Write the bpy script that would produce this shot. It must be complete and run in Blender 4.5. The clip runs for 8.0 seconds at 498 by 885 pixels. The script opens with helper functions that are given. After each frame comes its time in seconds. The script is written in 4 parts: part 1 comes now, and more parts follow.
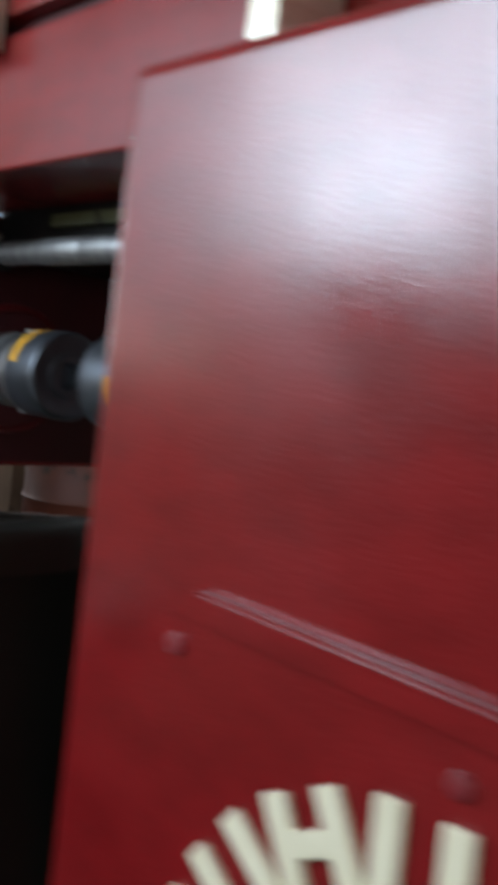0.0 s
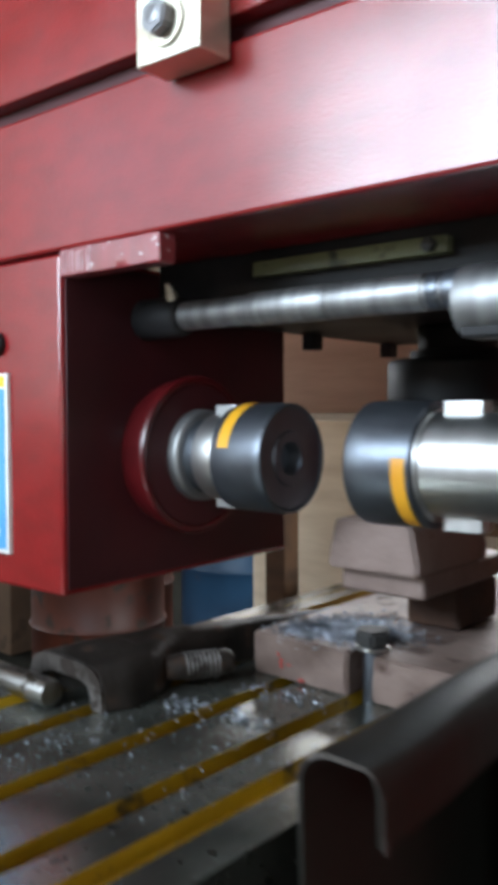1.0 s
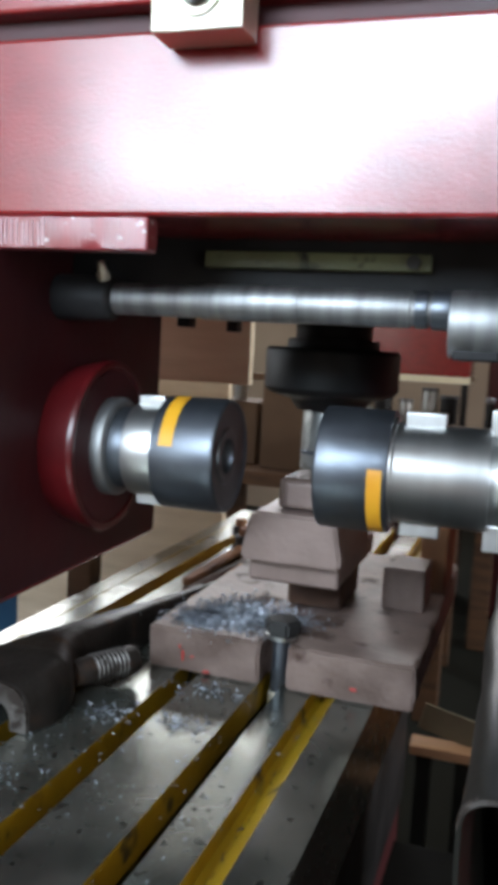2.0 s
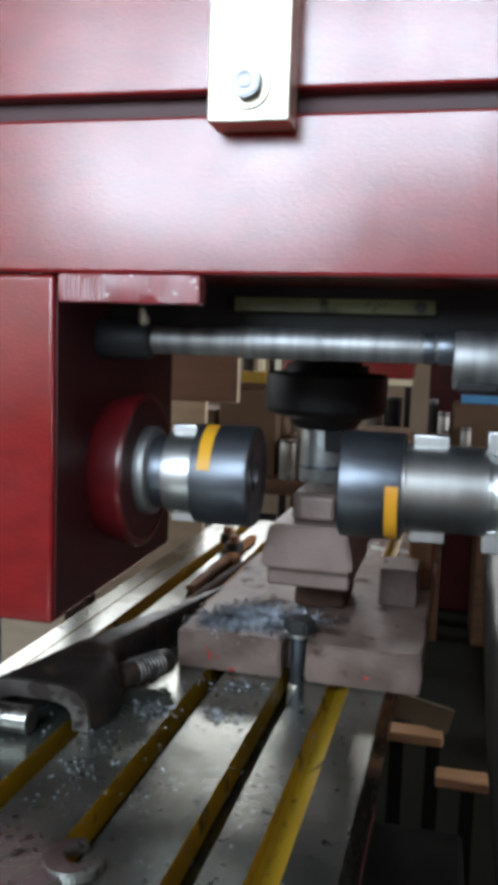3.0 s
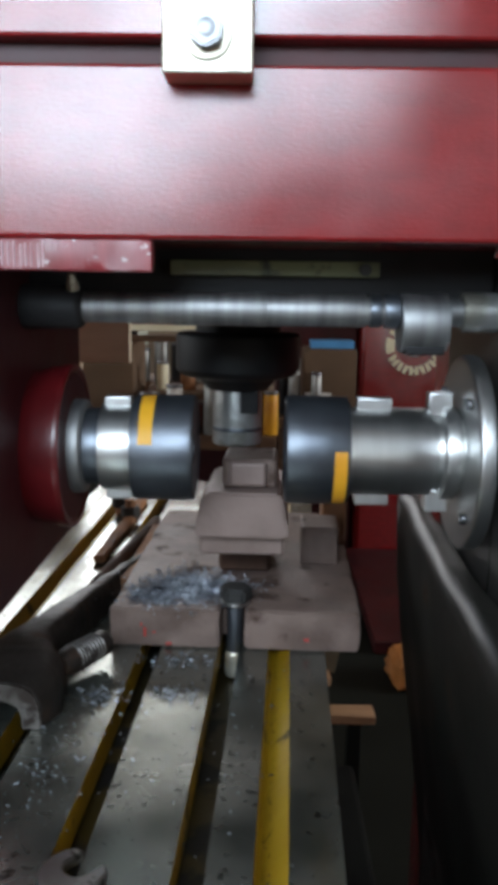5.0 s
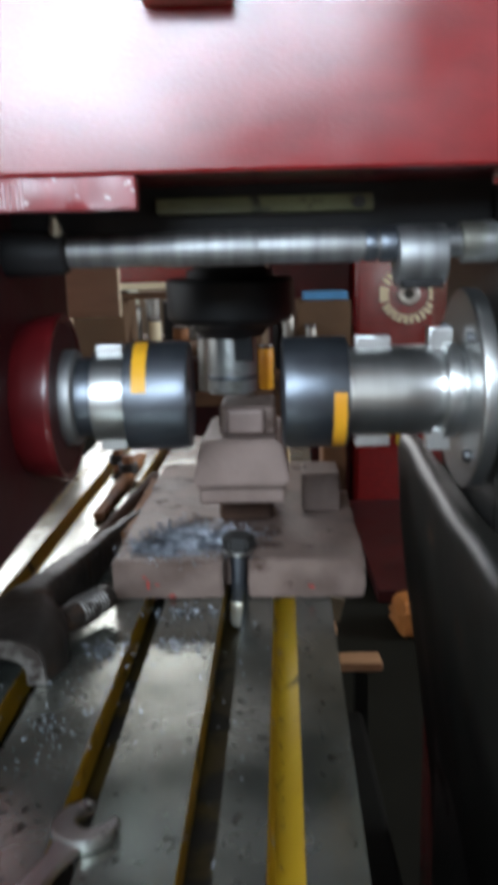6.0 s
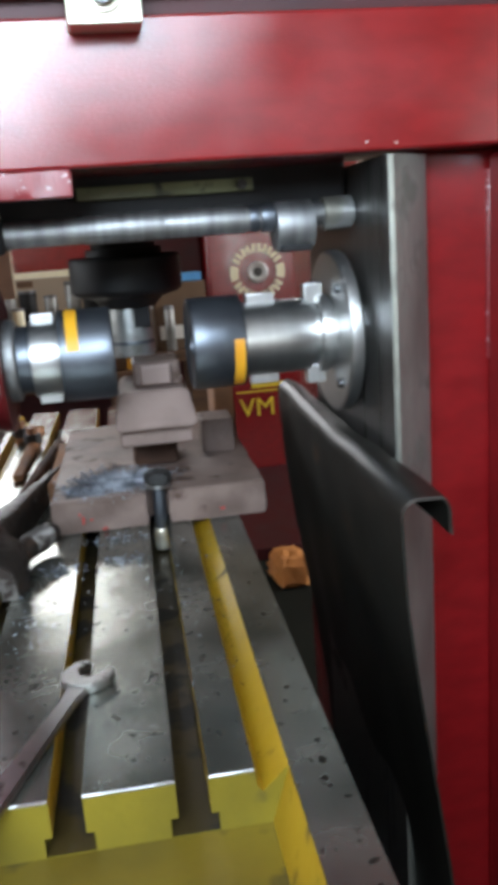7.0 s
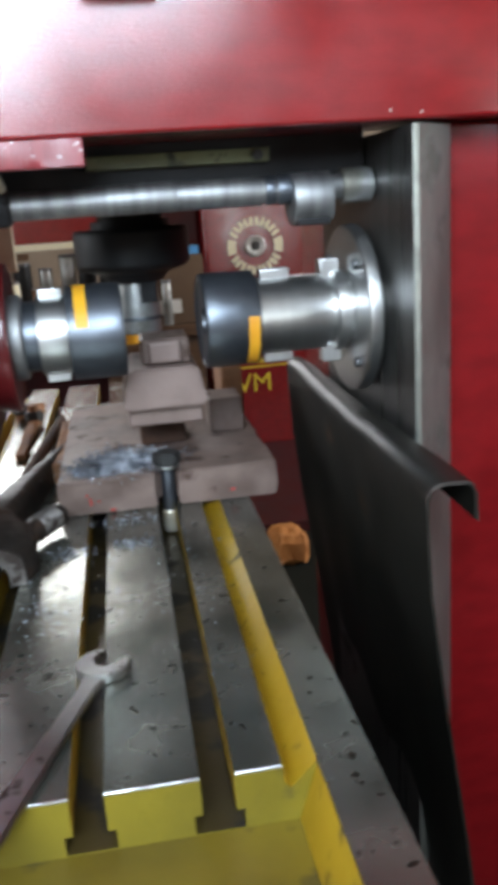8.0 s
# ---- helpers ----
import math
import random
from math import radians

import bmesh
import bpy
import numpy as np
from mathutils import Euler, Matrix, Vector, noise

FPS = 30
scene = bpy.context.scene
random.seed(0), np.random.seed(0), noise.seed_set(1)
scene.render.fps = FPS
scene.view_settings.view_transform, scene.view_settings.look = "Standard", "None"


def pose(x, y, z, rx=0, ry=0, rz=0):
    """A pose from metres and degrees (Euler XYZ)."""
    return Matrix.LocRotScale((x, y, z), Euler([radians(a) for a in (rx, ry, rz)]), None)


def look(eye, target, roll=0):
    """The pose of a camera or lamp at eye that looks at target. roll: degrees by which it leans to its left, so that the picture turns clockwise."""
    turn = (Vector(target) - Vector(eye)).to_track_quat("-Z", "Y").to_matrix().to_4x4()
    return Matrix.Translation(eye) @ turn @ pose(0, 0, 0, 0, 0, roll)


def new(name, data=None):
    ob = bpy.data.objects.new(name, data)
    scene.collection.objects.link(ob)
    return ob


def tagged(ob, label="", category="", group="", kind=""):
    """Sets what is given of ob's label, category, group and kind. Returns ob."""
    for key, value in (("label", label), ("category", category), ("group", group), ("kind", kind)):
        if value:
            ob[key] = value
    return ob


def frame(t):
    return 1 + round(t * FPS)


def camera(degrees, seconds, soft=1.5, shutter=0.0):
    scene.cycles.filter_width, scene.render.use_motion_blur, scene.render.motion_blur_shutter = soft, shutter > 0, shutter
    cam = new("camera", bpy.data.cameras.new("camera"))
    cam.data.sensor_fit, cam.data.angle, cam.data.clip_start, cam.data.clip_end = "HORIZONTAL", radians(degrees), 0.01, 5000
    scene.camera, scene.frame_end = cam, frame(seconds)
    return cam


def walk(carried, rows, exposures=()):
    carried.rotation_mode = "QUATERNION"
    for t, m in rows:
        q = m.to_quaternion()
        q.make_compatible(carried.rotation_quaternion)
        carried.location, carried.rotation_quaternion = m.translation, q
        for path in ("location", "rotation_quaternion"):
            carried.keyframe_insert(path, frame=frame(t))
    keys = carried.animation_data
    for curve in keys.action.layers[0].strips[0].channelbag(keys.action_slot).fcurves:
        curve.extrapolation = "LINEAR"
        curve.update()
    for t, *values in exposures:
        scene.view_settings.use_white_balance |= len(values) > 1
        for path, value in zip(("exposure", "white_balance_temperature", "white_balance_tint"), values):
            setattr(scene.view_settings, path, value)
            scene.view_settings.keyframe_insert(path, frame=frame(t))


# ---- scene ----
cam = camera(33.1, 8.0, soft=6.4, shutter=0.5)
PATH = [
    (0, (0.721, -0.384, 1.142), (-0.638, 1.078, 1.014), 6.8),
    (0.2, (0.657, -0.437, 1.153), (-0.716, 1.013, 1.031), 4.8),
    (0.5, (0.551, -0.46, 1.171), (-0.799, 1.008, 1.023), 2.1),
    (0.7, (0.494, -0.452, 1.175), (-0.815, 1.054, 1.039), 1.5),
    (1, (0.394, -0.444, 1.174), (-0.872, 1.102, 1.095), -0.2),
    (1.2, (0.339, -0.436, 1.19), (-0.838, 1.178, 1.088), -0.1),
    (1.5, (0.275, -0.442, 1.207), (-0.669, 1.318, 1.108), 1.2),
    (1.7, (0.235, -0.467, 1.213), (-0.543, 1.366, 1.02), 2.2),
    (2.8, (0.123, -0.644, 1.249), (-0.235, 1.309, 1.013), 1.1),
    (3, (0.128, -0.631, 1.251), (-0.299, 1.31, 1.03), 1.9),
    (3.5, (0.103, -0.646, 1.274), (-0.198, 1.315, 1.025), -0.2),
    (4, (0.057, -0.625, 1.27), (-0.099, 1.346, 0.965), 0.4),
    (4.5, (0.037, -0.618, 1.26), (-0.03, 1.362, 0.985), 1.5),
    (4.7, (0.026, -0.619, 1.267), (-0.001, 1.357, 0.96), 1.4),
    (5.8, (0.03, -0.59, 1.266), (-0.032, 1.371, 0.879), -0.8),
    (6, (0.026, -0.598, 1.252), (0.005, 1.353, 0.813), -1.5),
    (6.5, (-0.01, -0.687, 1.227), (0.177, 1.232, 0.698), -3.7),
    (7, (-0.043, -0.762, 1.244), (0.274, 1.152, 0.758), -4.2),
    (7.5, (-0.045, -0.747, 1.255), (0.369, 1.14, 0.737), -2.7),
    (8, (-0.06, -0.733, 1.245), (0.268, 1.163, 0.7), -3.9),
]
walk(cam, [(t, look(eye, target, roll)) for t, eye, target, roll in PATH], exposures=[(0.0, -0.30), (0.4, 0.2), (0.8, 0.32), (1.5, 0.3), (2.3, 0.15), (3.0, -0.17), (3.7, -0.15), (4.5, -0.32), (5.5, -0.12), (6.5, 0.2), (7.2, 0.4), (8.0, 0.4)])

# ---- world, wall opening lamps, exposure ----
world = bpy.data.worlds.new("world")
scene.world = world
world.use_nodes = True
wn = world.node_tree
sky = wn.nodes.new("ShaderNodeTexSky")
sky.sky_type = "NISHITA"
sky.sun_disc = False
sky.sun_elevation, sky.sun_rotation = radians(40), radians(200)
wn.nodes["Background"].inputs["Strength"].default_value = 0.12
wn.links.new(sky.outputs["Color"], wn.nodes["Background"].inputs["Color"])

sun = new("sun", bpy.data.lights.new("sun", "SUN"))
sun.data.energy, sun.data.angle, sun.data.color = 0.5, radians(12), (1.0, 0.96, 0.9)
sun.matrix_world = look((3, -6, 10), (0, 0, 1))


def opening_lamp(name, eye, target, width, height, watts, colour):
    lamp = new(name, bpy.data.lights.new(name, "AREA"))
    lamp.data.shape, lamp.data.size, lamp.data.size_y = "RECTANGLE", width, height
    lamp.data.energy, lamp.data.color = watts, colour
    lamp.matrix_world = look(eye, target)
    return lamp


# area lamps in the openings of the workshop's walls
opening_lamp("unseen_opening_light", (-0.09, -1.43, 1.905), (-0.09, 0, 1.905), 0.78, 0.41, 25, (0.69, 0.85, 1.0))
opening_lamp("unseen_opening_light", (-0.50, -1.44, 1.605), (-0.50, 0, 1.605), 0.76, 0.18, 10, (0.69, 0.85, 1.0))
opening_lamp("unseen_opening_light", (-0.70, -1.43, 1.905), (-0.70, 0, 1.905), 0.38, 0.41, 8, (0.72, 0.86, 1.0))
opening_lamp("unseen_opening_light", (-1.65, -1.43, 1.76), (-1.65, 0, 1.76), 1.50, 1.20, 6.5, (0.76, 0.89, 1.0))
opening_lamp("unseen_opening_light", (1.62, -1.50, 1.20), (1.62, 0, 1.20), 0.95, 0.50, 9.5, (0.84, 0.95, 1.0))
opening_lamp("unseen_opening_light", (-0.92, 5.43, 2.75), (-0.92, 0, 2.75), 1.35, 0.9, 62, (0.97, 0.98, 1.0))
opening_lamp("unseen_opening_light", (-3.0, 5.43, 3.07), (-3.0, 0, 3.07), 2.8, 1.35, 115, (0.97, 0.98, 1.0))
# west and east lamps: unseen fill added to brighten the back
opening_lamp("unseen_opening_light", (-5.87, 1.45, 2.4), (0, 1.45, 2.4), 4.5, 1.8, 110, (0.92, 0.96, 1.0))
opening_lamp("unseen_opening_light", (5.87, 1.3, 2.4), (0, 1.3, 2.4), 2.6, 1.6, 230, (0.96, 0.98, 1.0))

# ---- materials ----


def rgb(c):
    return (c[0], c[1], c[2], 1.0)


def surface(name, base, dark=None, rough=0.5, metal=0.0, grain=40.0, relief=0.1, stretch=(1, 1, 1), spread=0.15, coat=0.0,
            stain=None, stain_scale=6.0, stain_cut=0.6, spec=0.5, dull=0.22, coat_rough=None, ripple=0.0):
    """A worn surface: two scales of colour change, uneven gloss and a fine relief."""
    m = bpy.data.materials.new(name)
    m.use_nodes = True
    t = m.node_tree
    b = t.nodes["Principled BSDF"]
    geo = t.nodes.new("ShaderNodeTexCoord")
    mp = t.nodes.new("ShaderNodeMapping")
    mp.inputs["Scale"].default_value = stretch
    t.links.new(geo.outputs["Object"], mp.inputs["Vector"])

    def noisy(scale, detail=4.0, src=None):
        n = t.nodes.new("ShaderNodeTexNoise")
        n.inputs["Scale"].default_value, n.inputs["Detail"].default_value = scale, detail
        t.links.new((src or mp).outputs[0 if src is None else "Object"], n.inputs["Vector"])
        return n

    fine, broad = noisy(grain * 6), noisy(grain * 0.7)
    dark = dark or tuple(c * 0.6 for c in base)
    mix = t.nodes.new("ShaderNodeMixRGB")
    mix.inputs[1].default_value, mix.inputs[2].default_value = rgb(dark), rgb(base)
    ramp = t.nodes.new("ShaderNodeValToRGB")
    ramp.color_ramp.elements[0].position, ramp.color_ramp.elements[1].position = 0.32, 0.62
    t.links.new(broad.outputs["Fac"], ramp.inputs["Fac"])
    t.links.new(ramp.outputs["Color"], mix.inputs[0])
    out = mix
    if stain:
        sn = noisy(stain_scale, 8.0, geo)
        sr = t.nodes.new("ShaderNodeValToRGB")
        sr.color_ramp.elements[0].position, sr.color_ramp.elements[1].position = stain_cut, stain_cut + 0.08
        t.links.new(sn.outputs["Fac"], sr.inputs["Fac"])
        sm = t.nodes.new("ShaderNodeMixRGB")
        sm.inputs[2].default_value = rgb(stain)
        t.links.new(sr.outputs["Color"], sm.inputs[0])
        t.links.new(out.outputs["Color"], sm.inputs[1])
        out = sm
    t.links.new(out.outputs["Color"], b.inputs["Base Color"])
    rr = t.nodes.new("ShaderNodeMapRange")
    rr.inputs["To Min"].default_value, rr.inputs["To Max"].default_value = max(0.03, rough - spread), min(1.0, rough + spread)
    t.links.new(broad.outputs["Fac"], rr.inputs["Value"])
    t.links.new(rr.outputs["Result"], b.inputs["Roughness"])
    if stain:
        matt = t.nodes.new("ShaderNodeMath")
        matt.operation, matt.use_clamp = "MULTIPLY_ADD", True
        matt.inputs[1].default_value = dull
        t.links.new(sr.outputs["Color"], matt.inputs[0])
        t.links.new(rr.outputs["Result"], matt.inputs[2])
        t.links.new(matt.outputs["Value"], b.inputs["Roughness"])
    b.inputs["Metallic"].default_value = metal
    b.inputs["Coat Weight"].default_value = coat
    b.inputs["Coat Roughness"].default_value = 0.24
    b.inputs["Specular IOR Level"].default_value = spec
    if coat_rough:
        patchy = noisy(9.0, 6.0, geo)
        b.inputs["Coat IOR"].default_value = 1.62
        cr = t.nodes.new("ShaderNodeMapRange")
        cr.inputs["From Min"].default_value, cr.inputs["From Max"].default_value = 0.38, 0.62
        cr.inputs["To Min"].default_value, cr.inputs["To Max"].default_value = coat_rough
        t.links.new(patchy.outputs["Fac"], cr.inputs["Value"])
        t.links.new(cr.outputs["Result"], b.inputs["Coat Roughness"])
    bump = t.nodes.new("ShaderNodeBump")
    bump.inputs["Strength"].default_value, bump.inputs["Distance"].default_value = relief, 0.002
    t.links.new(fine.outputs["Fac"], bump.inputs["Height"])
    t.links.new(bump.outputs["Normal"], b.inputs["Normal"])
    if ripple:
        # brush marks and orange peel in the top coat
        marks = t.nodes.new("ShaderNodeMapping")
        marks.inputs["Scale"].default_value = (0.6, 1.0, 1.2)
        t.links.new(geo.outputs["Object"], marks.inputs["Vector"])
        wave = noisy(520.0, 4.0)
        t.links.new(marks.outputs["Vector"], wave.inputs["Vector"])
        peel = t.nodes.new("ShaderNodeBump")
        peel.inputs["Strength"].default_value, peel.inputs["Distance"].default_value = ripple, 0.0012
        t.links.new(wave.outputs["Fac"], peel.inputs["Height"])
        t.links.new(peel.outputs["Normal"], b.inputs["Coat Normal"])
    return m


RED = surface("red_enamel", (0.220, 0.0072, 0.0090), (0.170, 0.0053, 0.0067), 0.45, grain=34, relief=0.30, stretch=(1, 1, 2.0), spread=0.12, coat=1.0, spec=0.08, coat_rough=(0.15, 0.27), ripple=0.11)
RED_ROUGH = surface("red_enamel_worn", (0.25, 0.03, 0.036), (0.16, 0.015, 0.018), 0.38, grain=60, relief=0.5, stretch=(1, 1, 0.12), stain=(0.62, 0.52, 0.52), stain_scale=160, stain_cut=0.62, coat=1.0)
PINK_SCRATCH = surface("scratched_pink_primer", (0.62, 0.46, 0.47), (0.40, 0.22, 0.24), 0.45, grain=60, relief=0.3)
RED_DARK = surface("dark_and_shaded_red", (0.060, 0.009, 0.011), (0.034, 0.007, 0.009), 0.5, grain=12, relief=0.2, spec=0.35)
CAP_RED = surface("cap_shade_red_enamel", (0.090, 0.0045, 0.006), (0.05, 0.0035, 0.0045), 0.36, grain=30, relief=0.2, coat=0.6, spec=0.3)
CAST_BLACK = surface("oily_cast_iron", (0.022, 0.021, 0.022), (0.010, 0.0095, 0.010), 0.5, metal=0.0, grain=18, relief=0.3, spec=0.2)
STEEL = surface("ground_steel", (0.64, 0.64, 0.63), (0.57, 0.57, 0.56), 0.38, metal=1.0, grain=12, relief=0.04, stretch=(9, 1, 1), spread=0.06)
ROD_STEEL = surface("oiled_rod_steel", (0.40, 0.40, 0.40), (0.24, 0.24, 0.24), 0.54, metal=1.0, grain=14, relief=0.05, stretch=(9, 1, 1), spread=0.06)
ORANGE_CARD = surface("orange_printed_card", (0.50, 0.20, 0.05), (0.32, 0.12, 0.03), 0.8, grain=9, relief=0.3)
STEEL_DULL = surface("machined_plate_steel", (0.36, 0.36, 0.345), (0.22, 0.22, 0.21), 0.36, metal=0.6, grain=22, relief=0.4, stain=(0.15, 0.14, 0.115), stain_scale=11, stain_cut=0.60)
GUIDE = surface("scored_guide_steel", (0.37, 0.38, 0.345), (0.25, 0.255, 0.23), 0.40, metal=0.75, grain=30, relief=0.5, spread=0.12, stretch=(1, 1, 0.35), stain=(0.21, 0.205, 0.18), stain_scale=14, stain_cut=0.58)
GUIDE_SHADED = surface("shaded_slideway_steel", (0.165, 0.158, 0.150), (0.095, 0.090, 0.086), 0.30, metal=0.8, grain=40, relief=0.25, spread=0.08, stretch=(1, 4, 0.15), stain=(0.07, 0.062, 0.055), stain_scale=10, stain_cut=0.60)
TABLE_STEEL = surface("scraped_table_steel", (0.265, 0.272, 0.240), (0.130, 0.138, 0.118), 0.25, metal=0.85, grain=20, relief=0.07, spread=0.09, stain=(0.035, 0.034, 0.028), stain_scale=120, stain_cut=0.61, dull=0.07)
BLUED = surface("black_oxide_steel", (0.165, 0.18, 0.205), (0.095, 0.104, 0.12), 0.40, metal=0.9, grain=22, relief=0.10, spread=0.10)
BLACK_RUBBER = surface("black_phosphate", (0.02, 0.02, 0.022), (0.012, 0.012, 0.013), 0.55, grain=20, relief=0.1)
PLATE = surface("rust_brown_plate", (0.215, 0.150, 0.125), (0.105, 0.066, 0.052), 0.55, metal=0.1, grain=26, relief=0.6, stain=(0.075, 0.042, 0.030), stain_scale=24, stain_cut=0.57)
PLATE_PALE = surface("saw_cut_steel", (0.26, 0.185, 0.160), (0.16, 0.108, 0.090), 0.5, metal=0.2, grain=18, relief=0.45, stain=(0.17, 0.072, 0.045), stain_scale=30, stain_cut=0.62)
RUST_SHADE = surface("rust_and_shade_brown", (0.085, 0.040, 0.024), (0.035, 0.018, 0.012), 0.8, grain=30, relief=0.6)
RUST = surface("rusty_steel", (0.34, 0.15, 0.06), (0.14, 0.065, 0.035), 0.75, grain=14, relief=0.5)
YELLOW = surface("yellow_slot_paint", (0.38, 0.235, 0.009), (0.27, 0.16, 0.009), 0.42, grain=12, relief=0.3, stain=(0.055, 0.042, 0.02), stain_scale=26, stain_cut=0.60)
YELLOW_DEEP = surface("deep_slot_yellow_paint", (0.055, 0.037, 0.009), (0.022, 0.018, 0.010), 0.35, grain=9, relief=0.3, stain=(0.014, 0.013, 0.011), stain_scale=24, stain_cut=0.5)
YELLOW_DIRTY = surface("dirty_yellow_trough_paint", (0.20, 0.145, 0.012), (0.10, 0.072, 0.010), 0.45, grain=10, relief=0.3, stain=(0.03, 0.028, 0.016), stain_scale=14, stain_cut=0.55)
YELLOW_OLIVE = surface("grimy_olive_yellow_paint", (0.235, 0.180, 0.014), (0.135, 0.105, 0.012), 0.5, grain=14, relief=0.5, stain=(0.05, 0.045, 0.02), stain_scale=18, stain_cut=0.57)
BAND = surface("yellow_marker_paint", (0.75, 0.38, 0.02), (0.62, 0.26, 0.02), 0.45, grain=20, relief=0.1)
CREAM = surface("cream_paint", (0.86, 0.80, 0.60), (0.78, 0.71, 0.50), 0.45, grain=14, relief=0.2)
ZINC = surface("bright_milled_block", (0.66, 0.62, 0.52), (0.50, 0.45, 0.35), 0.38, metal=0.7, grain=14, relief=0.25, stretch=(1, 1, 6))
BOLT = surface("zinc_bolt", (0.22, 0.22, 0.23), (0.10, 0.10, 0.105), 0.36, metal=0.9, grain=20, relief=0.15)
SHADE_BLACK = surface("matt_shade_black", (0.010, 0.011, 0.010), (0.006, 0.006, 0.006), 0.8, grain=16, relief=0.3, spec=0.08)
BOLT_DARK = surface("oiled_bolt", (0.03, 0.028, 0.027), (0.016, 0.015, 0.014), 0.6, metal=0.0, grain=20, relief=0.3)
CHROME = surface("forged_spanner_chrome", (0.40, 0.40, 0.385), (0.22, 0.215, 0.205), 0.36, metal=1.0, grain=18, relief=0.3, spread=0.12, stain=(0.06, 0.05, 0.04), stain_scale=60, stain_cut=0.60)
WORN_IRON = surface("worn_iron_edge", (0.15, 0.135, 0.125), (0.045, 0.038, 0.034), 0.42, metal=0.6, grain=26, relief=0.5, stain=(0.04, 0.03, 0.025), stain_scale=50, stain_cut=0.50)
GUARD = surface("oily_sheet_steel", (0.013, 0.0125, 0.010), (0.006, 0.0062, 0.005), 0.44, metal=0.0, grain=8, relief=0.25, spread=0.1, stain=(0.045, 0.024, 0.012), stain_scale=9, stain_cut=0.62, spec=0.3, dull=0.1)
GREENISH = surface("greasy_grey_green_paint", (0.12, 0.127, 0.06), (0.05, 0.05, 0.025), 0.5, grain=20, relief=0.3, stain=(0.02, 0.02, 0.014), stain_scale=40, stain_cut=0.55)
CHIP = surface("steel_swarf", (0.44, 0.47, 0.52), (0.13, 0.14, 0.165), 0.34, metal=0.75, grain=60, relief=0.1)
CONCRETE = surface("near_black_concrete", (0.017, 0.0185, 0.0155), (0.009, 0.010, 0.008), 0.85, grain=2, relief=0.4, spec=0.08)
PLASTER = surface("stained_plaster", (0.34, 0.27, 0.20), (0.22, 0.17, 0.125), 0.9, grain=1.5, relief=0.3)
BOARD = surface("rough_plywood", (0.74, 0.62, 0.46), (0.58, 0.46, 0.32), 0.8, grain=7, relief=0.4, stretch=(1, 1, 5))
WOOD = surface("old_timber", (0.12, 0.062, 0.03), (0.055, 0.028, 0.015), 0.75, grain=6, relief=0.4, stretch=(1, 8, 8))
CARD = surface("cardboard", (0.16, 0.10, 0.06), (0.10, 0.062, 0.038), 0.85, grain=5, relief=0.2, stain=(0.09, 0.06, 0.04), stain_scale=7, stain_cut=0.6)
PALE_WOOD = surface("sawn_pale_timber", (0.46, 0.27, 0.14), (0.30, 0.16, 0.08), 0.7, grain=6, relief=0.4, stretch=(1, 8, 8))
OLIVE_CARD = surface("faded_olive_card", (0.22, 0.20, 0.13), (0.13, 0.115, 0.07), 0.8, grain=8, relief=0.2)
BLUE = surface("blue_drum_paint", (0.022, 0.075, 0.15), (0.016, 0.045, 0.09), 0.45, grain=6, relief=0.3, stain=(0.15, 0.07, 0.035), stain_scale=8, stain_cut=0.64)
DRUM_RED = surface("rust_red_drum_paint", (0.085, 0.018, 0.007), (0.05, 0.012, 0.006), 0.55, grain=6, relief=0.3, stain=(0.03, 0.018, 0.012), stain_scale=9, stain_cut=0.56)
SKYBLUE = surface("printed_sticker_blue", (0.10, 0.36, 0.72), (0.08, 0.30, 0.62), 0.35, grain=20, relief=0.02)
WHITE = surface("white_print", (0.78, 0.77, 0.74), (0.68, 0.67, 0.64), 0.45, grain=20, relief=0.05)
TEXT_YELLOW = surface("yellow_stencil_paint", (0.78, 0.58, 0.03), (0.68, 0.48, 0.03), 0.5, grain=20, relief=0.05)
CAST_BROWN = surface("greasy_brown_casting", (0.024, 0.0185, 0.0155), (0.009, 0.008, 0.007), 0.45, metal=0.0, grain=20, relief=0.6, stain=(0.055, 0.030, 0.020), stain_scale=28, stain_cut=0.60, spec=0.2)
BLOTCH = surface("red_marking_paint", (0.42, 0.05, 0.04), (0.30, 0.04, 0.03), 0.5, grain=40, relief=0.2)


# ---- building helpers ----
def finish(bm, smooth=True, angle=35):
    bmesh.ops.recalc_face_normals(bm, faces=bm.faces[:])
    if smooth:
        for e in bm.edges:
            if len(e.link_faces) == 2 and e.calc_face_angle(0) > radians(angle):
                e.smooth = False
    return bm


def mesh_of(name, bm, *mats):
    me = bpy.data.meshes.new(name)
    bm.to_mesh(me)
    bm.free()
    for m in mats:
        me.materials.append(m)
    return me


def part(name, bm, material, parent, label=""):
    """Links a bmesh as one mesh object under a thing or a part."""
    mats = material if isinstance(material, (list, tuple)) else [material]
    ob = new(name, mesh_of(name, finish(bm), *mats))
    ob.parent = parent
    return tagged(ob, label)


def thing(name, label, category, at=(0, 0, 0), group="", kind=""):
    ob = new(name)
    ob.empty_display_size = 0.02
    ob.location = at
    return tagged(ob, label, category, group, kind)


def solo(name, bm, material, label, category, group="", kind="", at=(0, 0, 0)):
    mats = material if isinstance(material, (list, tuple)) else [material]
    ob = new(name, mesh_of(name, finish(bm), *mats))
    ob.location = at
    return tagged(ob, label, category, group, kind)


